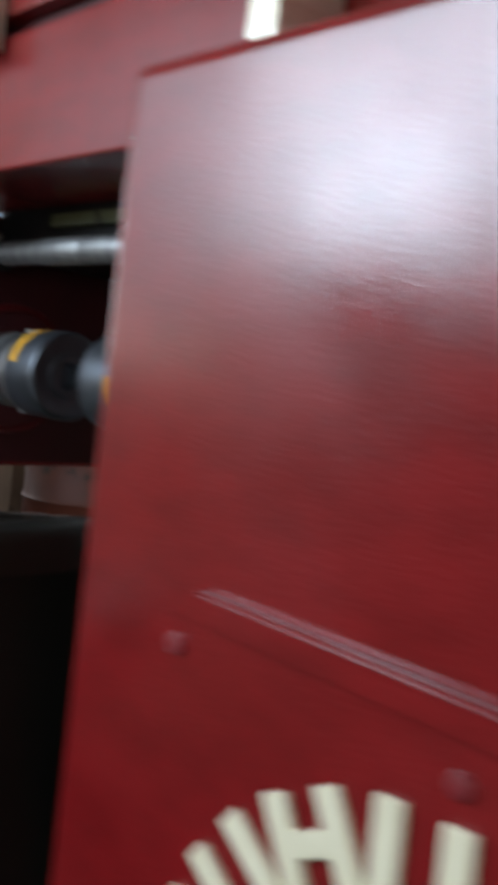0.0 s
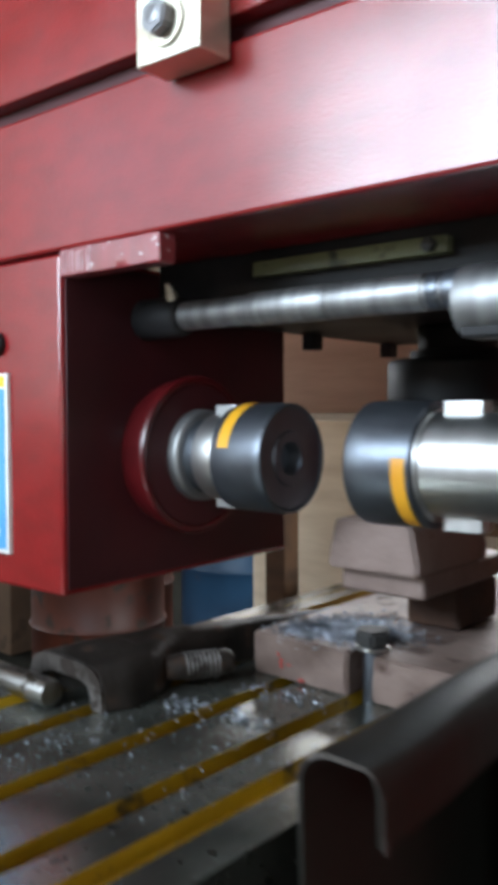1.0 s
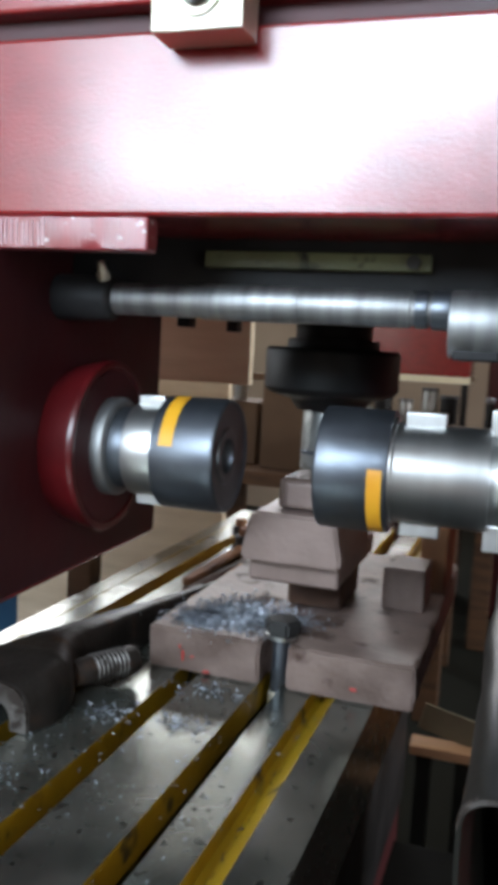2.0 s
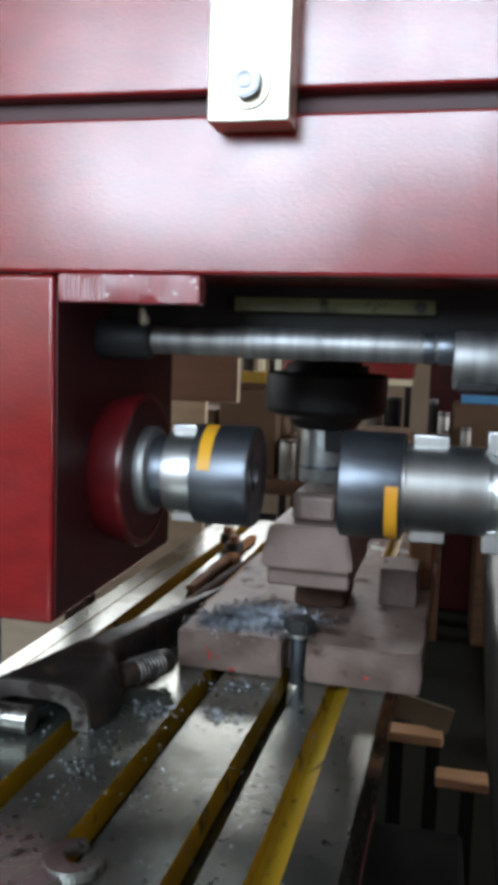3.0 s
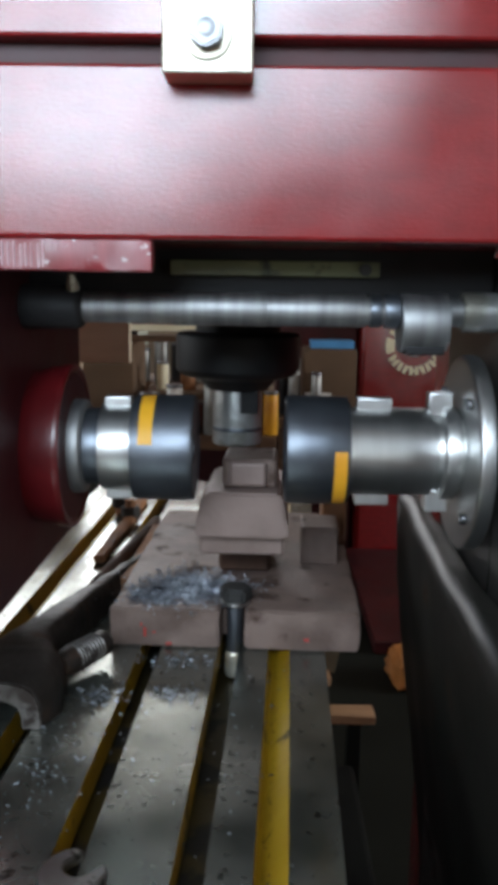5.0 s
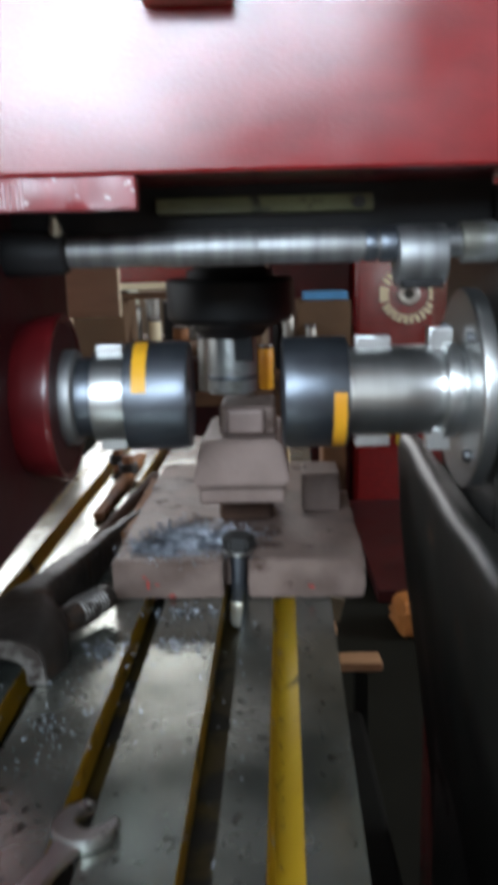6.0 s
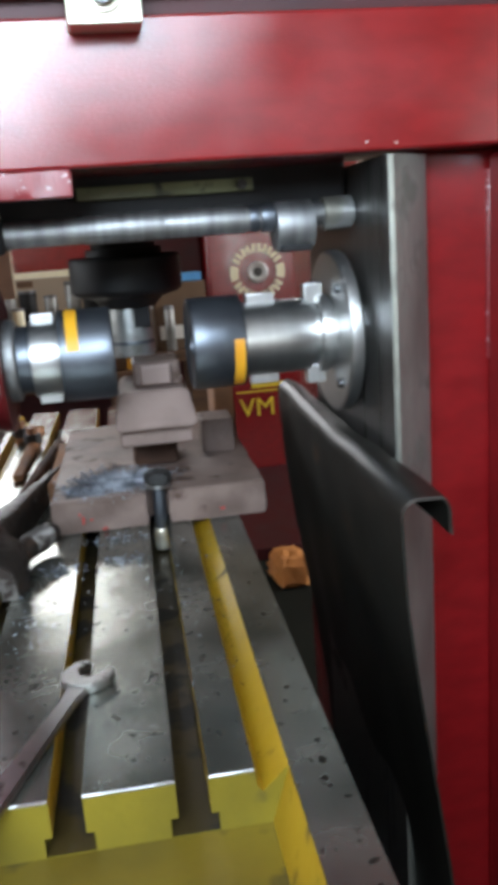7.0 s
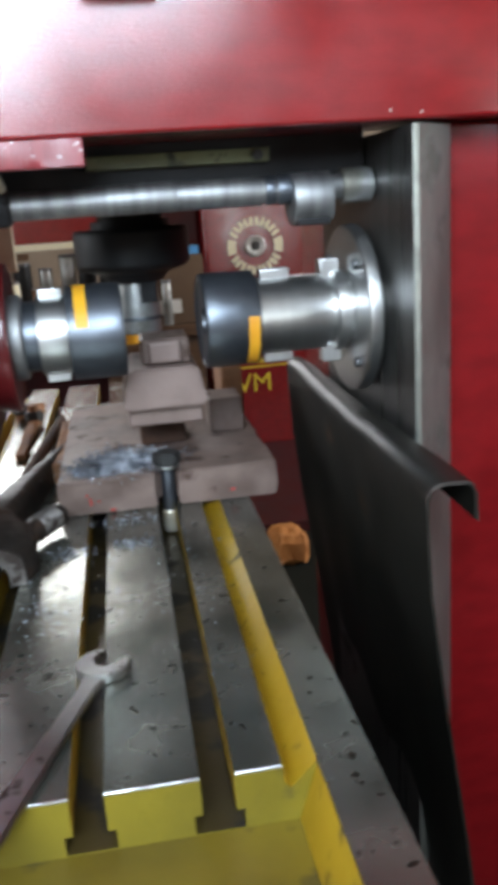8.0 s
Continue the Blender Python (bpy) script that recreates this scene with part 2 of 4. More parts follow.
def box(x0, x1, y0, y1, z0, z1, bevel=0.0, seg=2, bm=None):
    one = bmesh.new()
    bmesh.ops.create_cube(one, size=1)
    for v in one.verts:
        v.co = Vector(((x0 + x1) / 2 + v.co.x * (x1 - x0), (y0 + y1) / 2 + v.co.y * (y1 - y0), (z0 + z1) / 2 + v.co.z * (z1 - z0)))
    if bevel:
        bmesh.ops.bevel(one, geom=one.edges[:], offset=bevel, segments=seg, affect="EDGES", profile=0.5)
        one.normal_update()
        for f in one.faces:
            f.smooth = max(abs(c) for c in f.normal) < 0.9995
    if bm is None:
        return one
    return merge(bm, one)


def rough_block(x0, x1, y0, y1, z0, z1, bevel=0.002, wear=0.0012, cell=0.012, seed=1):
    """A sawn or flame-cut block: faces cut into cells, edges chamfered, all points a little off their place; its foot stays flat."""
    bm = box(x0, x1, y0, y1, z0, z1, bevel, 1)
    for axis, lo, hi in ((0, x0, x1), (1, y0, y1), (2, z0, z1)):
        n = max(2, min(30, int((hi - lo) / cell)))
        for k in range(1, n):
            co, no = [0, 0, 0], [0, 0, 0]
            co[axis], no[axis] = lo + (hi - lo) * k / n, 1
            bmesh.ops.bisect_plane(bm, geom=bm.verts[:] + bm.edges[:] + bm.faces[:], plane_co=co, plane_no=no)
    rnd = random.Random(seed)
    for v in bm.verts:
        w = noise.noise_vector(v.co * 70 + Vector((seed, 0, 0))) * wear + Vector((rnd.uniform(-1, 1), rnd.uniform(-1, 1), rnd.uniform(-1, 1))) * wear * 0.25
        if v.co.z < z0 + 0.0004:
            w.z = 0
        v.co += w
    for f in bm.faces:
        f.smooth = True
    return bm


def worn(bm, z0, wear=0.0012, cell=0.012, seed=1):
    """Cuts any solid into cells and sets its points a little off their place; its foot at z0 stays flat."""
    for axis in range(3):
        lo, hi = min(v.co[axis] for v in bm.verts), max(v.co[axis] for v in bm.verts)
        n = max(2, min(30, int((hi - lo) / cell)))
        for k in range(1, n):
            co, no = [0, 0, 0], [0, 0, 0]
            co[axis], no[axis] = lo + (hi - lo) * k / n, 1
            bmesh.ops.bisect_plane(bm, geom=bm.verts[:] + bm.edges[:] + bm.faces[:], plane_co=co, plane_no=no)
    rnd = random.Random(seed)
    for v in bm.verts:
        w = noise.noise_vector(v.co * 70 + Vector((seed, 0, 0))) * wear + Vector((rnd.uniform(-1, 1), rnd.uniform(-1, 1), rnd.uniform(-1, 1))) * wear * 0.25
        if v.co.z < z0 + 0.0004:
            w.z = 0
        v.co += w
    for f in bm.faces:
        f.smooth = True
    return bm


def merge(bm, other):
    me = bpy.data.meshes.new("tmp")
    other.to_mesh(me)
    other.free()
    bm.from_mesh(me)
    bpy.data.meshes.remove(me)
    return bm


def lathe(profile, axis="x", at=(0, 0, 0), seg=64, turn=(0.0, 360.0)):
    """Turns (along, radius) pairs round an axis."""
    bm = bmesh.new()
    full = turn[1] - turn[0] >= 359.9
    n = seg if full else seg + 1
    rings = []
    for a, r in profile:
        ring = []
        for i in range(n):
            w = radians(turn[0] + (turn[1] - turn[0]) * i / seg)
            c, s = r * math.cos(w), r * math.sin(w)
            p = {"x": (a, c, s), "y": (c, a, s), "z": (c, s, a)}[axis]
            ring.append(bm.verts.new((p[0] + at[0], p[1] + at[1], p[2] + at[2])))
        rings.append(ring)
    for u, v in zip(rings, rings[1:]):
        for i in range(n if full else n - 1):
            j = (i + 1) % n
            bm.faces.new((u[i], u[j], v[j], v[i]))
    if full:
        for ring, r in ((rings[0], profile[0][1]), (rings[-1], profile[-1][1])):
            if r > 1e-5:
                bm.faces.new(ring)
    for f in bm.faces:
        f.smooth = len(f.verts) < 5
    bmesh.ops.remove_doubles(bm, verts=bm.verts[:], dist=1e-6)
    return bm


def soft(profile, r=0.002):
    """Rounds the corners of a lathe profile a little."""
    out = [profile[0]]
    for p, q, s in zip(profile, profile[1:], profile[2:]):
        a, b, c = Vector(p), Vector(q), Vector(s)
        d0, d1 = (a - b), (c - b)
        k0, k1 = min(r, d0.length * 0.45), min(r, d1.length * 0.45)
        if k0 > 1e-6 and k1 > 1e-6:
            e, f = b + d0.normalized() * k0, b + d1.normalized() * k1
            out += [tuple(e), tuple((e + f) * 0.25 + b * 0.5), tuple(f)]
        else:
            out.append(q)
    return out + [profile[-1]]


def prism(points, axis, a0, a1, bevel=0.0, bm=None):
    """Pushes a flat outline along an axis: points are the two other coordinates in order."""
    one = bmesh.new()

    def put(p, a):
        return {"x": (a, p[0], p[1]), "y": (p[0], a, p[1]), "z": (p[0], p[1], a)}[axis]

    lo = [one.verts.new(put(p, a0)) for p in points]
    hi = [one.verts.new(put(p, a1)) for p in points]
    one.faces.new(lo)
    one.faces.new(hi[::-1])
    n = len(points)
    for i in range(n):
        one.faces.new((lo[i], hi[i], hi[(i + 1) % n], lo[(i + 1) % n]))
    bmesh.ops.recalc_face_normals(one, faces=one.faces[:])
    if bevel:
        bmesh.ops.bevel(one, geom=one.edges[:], offset=bevel, segments=2, affect="EDGES")
    if bm is None:
        return one
    return merge(bm, one)


def turned(bm, m):
    bm.transform(m)
    return bm


def hexagon(flat, depth, bevel=0.0015):
    """A hexagon head along +z from 0 to depth."""
    r = flat / math.sqrt(3)
    return prism([(r * math.cos(radians(60 * i)), r * math.sin(radians(60 * i))) for i in range(6)], "z", 0, depth, bevel)


FRONT = Matrix.Rotation(radians(90), 4, "X")   # +z turns to -y


def letter(text, size, depth, material, parent, m, name="letter"):
    cu = bpy.data.curves.new(name, "FONT")
    cu.body, cu.size, cu.extrude, cu.align_x = text, size, depth, "CENTER"
    tmp = bpy.data.objects.new("tmp", cu)
    scene.collection.objects.link(tmp)
    dg = bpy.context.evaluated_depsgraph_get()
    dg.update()
    me = bpy.data.meshes.new_from_object(tmp.evaluated_get(dg))
    bpy.data.objects.remove(tmp)
    me.materials.clear()
    me.materials.append(material)
    me.transform(m)
    ob = new(name, me)
    ob.parent = parent
    return ob

# ---- the workshop ----

def structure(name, bm, material, label, category):
    return solo(name, bm, material, label, category, kind="structure")


structure("floor", box(-6, 6, -1.56, 5.6, -0.2, 0.0), CONCRETE, "near-black concrete workshop floor", "floor")
structure("ceiling", box(-6, 6, -1.56, 5.6, 5.0, 5.2), PLASTER, "dull plaster workshop ceiling", "ceiling")


def wall_with_openings(name, axis, a0, a1, lo, hi, holes, label):
    """A wall across an axis between a0 and a1, running from lo to hi; holes are (from, to, sill, head), in order along it."""
    bm = bmesh.new()

    def slab(u0, u1, z0, z1):
        if axis == "y":
            box(u0, u1, a0, a1, z0, z1, bm=bm)
        else:
            box(a0, a1, u0, u1, z0, z1, bm=bm)

    at = lo
    for u0, u1, z0, z1 in holes:
        slab(at, u0, 0, 5.0)
        slab(u0, u1, 0, z0)
        slab(u0, u1, z1, 5.0)
        at = u1
    slab(at, hi, 0, 5.0)
    return structure(name, bm, PLASTER, label, "wall")


# south wall is unseen, set close so its sills shade the lower machine
wall_with_openings("wall_south", "y", -1.76, -1.56, -6, 6, [(-2.4, -0.9, 1.16, 2.36), (-0.89, 0.36, 1.51, 2.11), (1.145, 2.095, 0.95, 1.45)], "unseen beige plaster wall set close to block low light, with three openings")
wall_with_openings("wall_north", "y", 5.6, 5.8, -6, 6, [(-4.4, -1.6, 2.4, 3.75), (-1.6, -1.1, 2.3, 3.2), (-1.1, -0.82, 0.9, 3.2), (-0.82, -0.2, 2.3, 3.2)], "stained beige plaster wall with high window openings")
# east and west openings are cut for the added fill lamps
wall_with_openings("wall_east", "x", 6.0, 6.2, -1.56, 5.6, [(0.0, 2.6, 1.6, 3.2)], "stained beige plaster wall with an unseen fill light opening")
wall_with_openings("wall_west", "x", -6.2, -6.0, -1.56, 5.6, [(-0.8, 3.7, 1.5, 3.3)], "stained beige plaster wall with an unseen fill light opening")



# ---- the milling machine: cross beam ----
BEAM_Z, GAP0, GAP1 = 1.307, 1.4255, 1.4415
beam = thing("machine_beam", "glossy dark red painted cross beam with a horizontal joint", "machine beam", (0, 0, BEAM_Z))


def at_home(bm, ob):
    bm.transform(Matrix.Translation(-ob.location))
    return bm


part("lower_rail", at_home(box(-0.75, 0.85, 0.0, 0.115, BEAM_Z, GAP0, 0.003), beam), RED, beam)
part("upper_panel", at_home(box(-0.75, 0.85, -0.002, 0.115, GAP1, 2.05, 0.003), beam), RED, beam)
part("joint_backing", at_home(box(-0.74, 0.84, 0.014, 0.10, GAP0 - 0.002, GAP1 + 0.002), beam), RED_DARK, beam, "dark recessed joint")
tab = rough_block(-0.1705, -0.0535, -0.0022, 0.016, 1.2838, 1.3065, 0.0012, 0.0007, 0.006, 91)
tab_ob = part("weld_tab", at_home(tab, beam), RED_ROUGH, beam, "chipped red painted weld-on strip")
for i in range(9):
    sx = -0.1660 + 0.0042 * i + 0.0012 * random.random()
    part("scratch", at_home(rough_block(sx, sx + 0.0008 + 0.0008 * random.random(), -0.0031, -0.0016, 1.2850 + 0.002 * random.random(), 1.3052 - 0.003 * random.random(), 0.0003, 0.0003, 0.004, 92 + i), beam), PINK_SCRATCH, tab_ob, "pale file mark")
cap = lathe(soft([(0.002, 0.0), (0.002, 0.0125), (-0.012, 0.0125), (-0.0125, 0.011), (-0.0125, 0.0065), (-0.005, 0.0062), (-0.005, 0.0)], 0.001), "y", (0.357, 0.0, 1.322), 32)
part("socket_bolt", at_home(cap, beam), BOLT, beam, "black socket head bolt")
for px, pz in ((0.21, 1.315), (0.238, 1.3125)):
    part("paint_chip", at_home(lathe([(-0.0012, 0.0), (-0.0008, 0.0007), (0.0005, 0.0010)], "y", (px, 0, pz), 8), beam), WHITE, beam, "tiny white paint chip")


# clamp blocks with washer and hexagon bolt
def clamp_block(x0, x1, z0, z1, bolt_x, bolt_z, front=-0.034):
    ob = thing("clamp_block", "bright milled steel clamp block bolted to the red beam", "clamp block", (x0, -0.002, z0), "clamp blocks on the beam")
    part("body", at_home(box(x0, x1, front, -0.0025, z0, z1, 0.0015), ob), ZINC, ob)
    d = front + 0.034
    part("washer", at_home(lathe(soft([(-0.0342 + d, 0.008), (-0.0342 + d, 0.0165), (-0.0368 + d, 0.0165), (-0.0368 + d, 0.008)], 0.0006), "y", (bolt_x, 0, bolt_z), 40), ob), ZINC, ob)
    bm = turned(hexagon(0.021, 0.011), Matrix.Translation((bolt_x, -0.0366 + d, bolt_z)) @ FRONT @ Matrix.Rotation(0.4, 4, "Z"))
    merge(bm, lathe(soft([(-0.0466 + d, 0.0), (-0.0466 + d, 0.0055), (-0.0482 + d, 0.0060), (-0.0482 + d, 0.0)][::-1], 0.0005), "y", (bolt_x, 0, bolt_z), 24))
    part("hex_bolt", at_home(bm, ob), BOLT, ob, "grey zinc hexagon bolt")
    return ob


clamp_block(-0.042, 0.0175, 1.411, 1.60, -0.0125, 1.4350)
clamp_block(0.379, 0.401, 1.326, 1.60, 0.390, 1.50, -0.058)


# ---- left spindle head ----
head = thing("spindle_head", "dark red painted spindle head casting hanging below the beam", "spindle head", (-0.177, 0.0, 1.0145))
hb = box(-0.62, -0.177, 0.0035, 0.318, 1.0145, 1.3055, 0.0035, 3)
part("housing", at_home(hb, head), RED, head)
# thin plate added to put the inner side's shade into a darker red
part("shaded_inner_face", at_home(box(-0.1772, -0.1752, 0.008, 0.3135, 1.0195, 1.3005, 0.0006, 1), head), RED_DARK, head, "inner face plate with its shade in the dark red")
AX_Y, AX_Z = 0.136, 1.1315
ring = lathe(soft([(-0.179, 0.03), (-0.179, 0.066), (-0.165, 0.0705), (-0.145, 0.0745), (-0.1405, 0.0735), (-0.1405, 0.068), (-0.143, 0.067), (-0.143, 0.03)], 0.0012), "x", (0, AX_Y, AX_Z), 96)
# cap takes a darker copy of the red for the beam's shadow
part("bearing_cap", at_home(ring, head), CAP_RED, head, "round red bearing cap")
part("bearing_seal", at_home(lathe(soft([(-0.146, 0.03), (-0.1425, 0.0665), (-0.1415, 0.0655), (-0.1415, 0.03)], 0.0008), "x", (0, AX_Y, AX_Z), 72), head), RED_DARK, head, "dark recessed seal ring")
sign = part("sign_plate", at_home(box(-0.37, -0.249, -0.0005, 0.0045, 1.044, 1.207, 0.0006, 1), head), WHITE, head, "blue and white printed machine plate")
part("sign_field", at_home(box(-0.366, -0.2525, -0.0010, 0.0, 1.048, 1.193), head), SKYBLUE, sign)
part("sign_stripe", at_home(box(-0.366, -0.2525, -0.0010, 0.0, 1.195, 1.2045), head), TEXT_YELLOW, sign)
for i in range(7):
    z = 1.178 - i * 0.019
    part("print_bar", at_home(box(-0.36, -0.262 - 0.012 * (i % 3), -0.0014, -0.0006, z - 0.004, z + 0.003), head), WHITE, sign, "white line of unreadable print")
part("socket_plug", at_home(lathe(soft([(0.006, 0.0), (0.006, 0.011), (-0.002, 0.011), (-0.003, 0.008), (-0.003, 0.0)], 0.001), "y", (-0.2665, 0, 1.234), 24), head), CAST_BLACK, head, "black plug")



# ---- spindles ----
def spindle(name, label, at, steps, parent_label=""):
    ob = thing(name, label, "spindle", at, "milling spindles")
    for nm, prof, mat, lab in steps:
        part(nm, at_home(lathe(soft(prof, 0.0014), "x", (0, AX_Y, AX_Z), 96), ob), mat, ob, lab)
    return ob


left = spindle("milling_spindle", "steel milling spindle with a black shell cutter body and yellow mark", (-0.15, AX_Y, AX_Z), [
    ("nose_ring", [(-0.143, 0.02), (-0.143, 0.043), (-0.1315, 0.0425), (-0.1295, 0.039), (-0.1295, 0.02)], ROD_STEEL, "dull ground nose ring"),
    ("neck", [(-0.132, 0.01), (-0.132, 0.035), (-0.112, 0.035), (-0.112, 0.01)], BLUED, ""),
    ("sleeve", [(-0.116, 0.01), (-0.116, 0.0395), (-0.0855, 0.0395), (-0.0855, 0.01)], STEEL, "bright steel sleeve"),
    ("cutter_body", [(-0.0865, 0.01), (-0.0865, 0.0475), (-0.040, 0.0480), (-0.033, 0.0475), (-0.0315, 0.0455), (-0.034, 0.0435), (-0.036, 0.024),
                     (-0.034, 0.0235), (-0.034, 0.0145), (-0.048, 0.014), (-0.048, 0.0)], BLUED, "black oxide shell cutter body"),
])
right = spindle("milling_spindle", "steel milling spindle with flange, black cutter body and yellow mark", (0.18, AX_Y, AX_Z), [
    ("cutter_body", [(0.062, 0.0), (0.062, 0.013), (0.0515, 0.014), (0.0515, 0.043), (0.048, 0.0455), (0.0495, 0.0485), (0.062, 0.0490), (0.1045, 0.0485), (0.1045, 0.01)], BLUED, "black oxide shell cutter body"),
    ("arbor", [(0.103, 0.01), (0.103, 0.0435), (0.1070, 0.0435), (0.1070, 0.0395), (0.178, 0.0395), (0.178, 0.034), (0.183, 0.034), (0.183, 0.01)], STEEL, "bright ground arbor"),
    ("collar", [(0.182, 0.01), (0.182, 0.0335), (0.187, 0.0335), (0.188, 0.0425), (0.199, 0.0430), (0.200, 0.0375), (0.205, 0.0375), (0.205, 0.01)], STEEL, "machined collar"),
    ("flange", [(0.2035, 0.01), (0.2035, 0.0845), (0.2055, 0.0875), (0.217, 0.0875), (0.2185, 0.0855), (0.2185, 0.056), (0.2256, 0.056), (0.2256, 0.01)], STEEL, "large round steel flange"),
])


def arc_band(name, x0, x1, r, a0, a1, parent, mat, lab):
    bm = lathe([(x0, r - 0.001), (x0, r + 0.0004), (x1, r + 0.0004), (x1, r - 0.001)], "x", (0, AX_Y, AX_Z), 24, (a0, a1))
    return part(name, at_home(bm, parent), mat, parent, lab)


arc_band("paint_mark", -0.0785, -0.0665, 0.0477, 95, 168, left, BAND, "yellow painted mark")
arc_band("paint_mark", 0.0905, 0.1015, 0.0487, 172, 245, right, BAND, "yellow painted mark")
for ob, x0, x1, r0, r1 in ((left, -0.113, -0.0895, 0.036, 0.0465), (right, 0.1125, 0.143, 0.036, 0.0485), (right, 0.176, 0.196, 0.034, 0.0540)):
    for s in (1, -1):
        bm = box(x0, x1, AX_Y - 0.009, AX_Y + 0.009, AX_Z + s * (r0 + r1) / 2 - (r1 - r0) / 2, AX_Z + s * (r0 + r1) / 2 + (r1 - r0) / 2, 0.001)
        part("drive_key", at_home(bm, ob), STEEL, ob, "bright drive key")
for i in range(4):
    w = radians(45 + 90 * i)
    bm = lathe(soft([(0.2032, 0.0), (0.2032, 0.005), (0.1985, 0.005), (0.1975, 0.003), (0.1975, 0.0)], 0.0006), "x", (0, AX_Y + 0.070 * math.cos(w), AX_Z + 0.070 * math.sin(w)), 16)
    part("flange_screw", at_home(bm, right), BOLT, right)


# ---- arbor rod under the beam ----
ROD_Y, ROD_Z = 0.10, 1.2568
rod = thing("guide_rod", "ground steel guide rod with collars under the beam", "guide rod", (0.05, ROD_Y, ROD_Z))
for nm, prof, mat, lab in [
    ("rod_body", [(-0.178, 0.0), (-0.178, 0.0128), (0.030, 0.0128), (0.030, 0.0136), (0.113, 0.0136), (0.113, 0.0118), (0.2256, 0.0118), (0.2256, 0.0)], ROD_STEEL, ""),
    ("rod_sleeve", [(-0.048, 0.0120), (-0.048, 0.0140), (0.030, 0.0140), (0.030, 0.0120)], ROD_STEEL, "slightly dull sleeve"),
    ("ring", [(0.1165, 0.011), (0.1165, 0.0136), (0.1255, 0.0136), (0.1255, 0.011)], BLUED, ""),
    ("ring", [(0.1285, 0.011), (0.1285, 0.0142), (0.141, 0.0142), (0.141, 0.011)], BLUED, ""),
    ("end_collar", [(0.193, 0.010), (0.193, 0.0168), (0.2225, 0.0168), (0.2225, 0.010)], STEEL_DULL, "steel end collar"),
]:
    part(nm, at_home(lathe(soft(prof, 0.0008), "x", (0, ROD_Y, ROD_Z), 48), rod), mat, rod, lab)
# boss added in black where the rod's left end sinks into shadow
part("rod_boss", at_home(lathe(soft([(-0.1755, 0.0), (-0.1755, 0.0190), (-0.128, 0.0180), (-0.124, 0.0150), (-0.124, 0.0)], 0.0015), "x", (0, ROD_Y, ROD_Z), 40), rod), CAST_BLACK, rod, "black boss added over the rod's dark left end")
nip = lathe(soft([(0.0, 0.0), (0.0, 0.0055), (0.006, 0.0055), (0.006, 0.0038), (0.011, 0.0038), (0.0125, 0.0026), (0.0145, 0.0030), (0.016, 0.0)], 0.0005), "z", (0, 0, 0), 16)
part("grease_nipple", at_home(turned(nip, Matrix.Translation((-0.131, ROD_Y - 0.009, ROD_Z + 0.0145)) @ Matrix.Rotation(radians(28), 4, "X")), rod), ZINC, rod, "small shiny grease nipple")
lug = lathe(soft([(0.1415, 0.0), (0.1415, 0.0245), (0.1805, 0.0245), (0.1805, 0.0)], 0.0012), "x", (0, ROD_Y, 1.2475), 56)
part("stop_collar", at_home(lug, rod), ROD_STEEL, rod, "thick eccentric stop collar")
part("stop_lip", at_home(box(0.145, 0.178, ROD_Y - 0.016, ROD_Y + 0.016, 1.2215, 1.230, 0.002), rod), CAST_BLACK, rod)

# ---- overarm and vertical head behind the rod ----
arm = thing("overarm", "oily black cast iron overarm above the table", "overarm", (0.0, 0.3, 1.27))
part("slide", at_home(box(-0.176, 0.2250, 0.118, 0.56, 1.2595, 1.3600, 0.003), arm), CAST_BLACK, arm)
part("way", at_home(box(-0.052, 0.1245, 0.1060, 0.1175, 1.2845, 1.2975, 0.0015), arm), GREENISH, arm, "greasy grey-green strip")
part("way_bolt", at_home(turned(hexagon(0.010, 0.006, 0.0008), Matrix.Translation((0.112, 0.1060, 1.2910)) @ FRONT), arm), BOLT_DARK, arm)
for lx, ly in ((-0.168, 0.339), (-0.171, 0.517)):
    part("lug", at_home(box(lx, lx + 0.015, ly, ly + 0.02, 1.2415, 1.262, 0.001), arm), CAST_BLACK, arm)

VX, VY = -0.008, 0.392
chuck = thing("vertical_cutter_head", "black vertical cutter head above the clamped workpiece", "cutter head", (VX, VY, 1.10))
for nm, prof, mat, lab in [
    ("quill", [(1.2590, 0.0), (1.2590, 0.042), (1.232, 0.042), (1.232, 0.0)], CAST_BLACK, ""),
    ("chuck_nut", [(1.236, 0.0), (1.236, 0.050), (1.226, 0.051), (1.226, 0.071), (1.222, 0.0740), (1.182, 0.0740), (1.176, 0.068), (1.170, 0.046), (1.158, 0.036), (1.158, 0.0)], BLACK_RUBBER, "black round chuck nut"),
    ("cutter_shank", [(1.170, 0.0), (1.170, 0.0290), (1.094, 0.0300), (1.0915, 0.0280), (1.0915, 0.0)], STEEL_DULL, "dull steel cylindrical cutter"),
    ("cutter_groove", [(1.114, 0.02), (1.114, 0.0304), (1.1115, 0.0306), (1.109, 0.0304), (1.109, 0.02)], BLUED, ""),
]:
    part(nm, at_home(lathe(soft(prof, 0.0015), "z", (VX + 0.006, VY, 0), 64), chuck), mat, chuck, lab)
part("cutter_flat", at_home(box(VX + 0.010, VX + 0.031, VY - 0.0295, VY - 0.018, 1.132, 1.166, 0.001), chuck), CAST_BLACK, chuck, "dark milled flat")

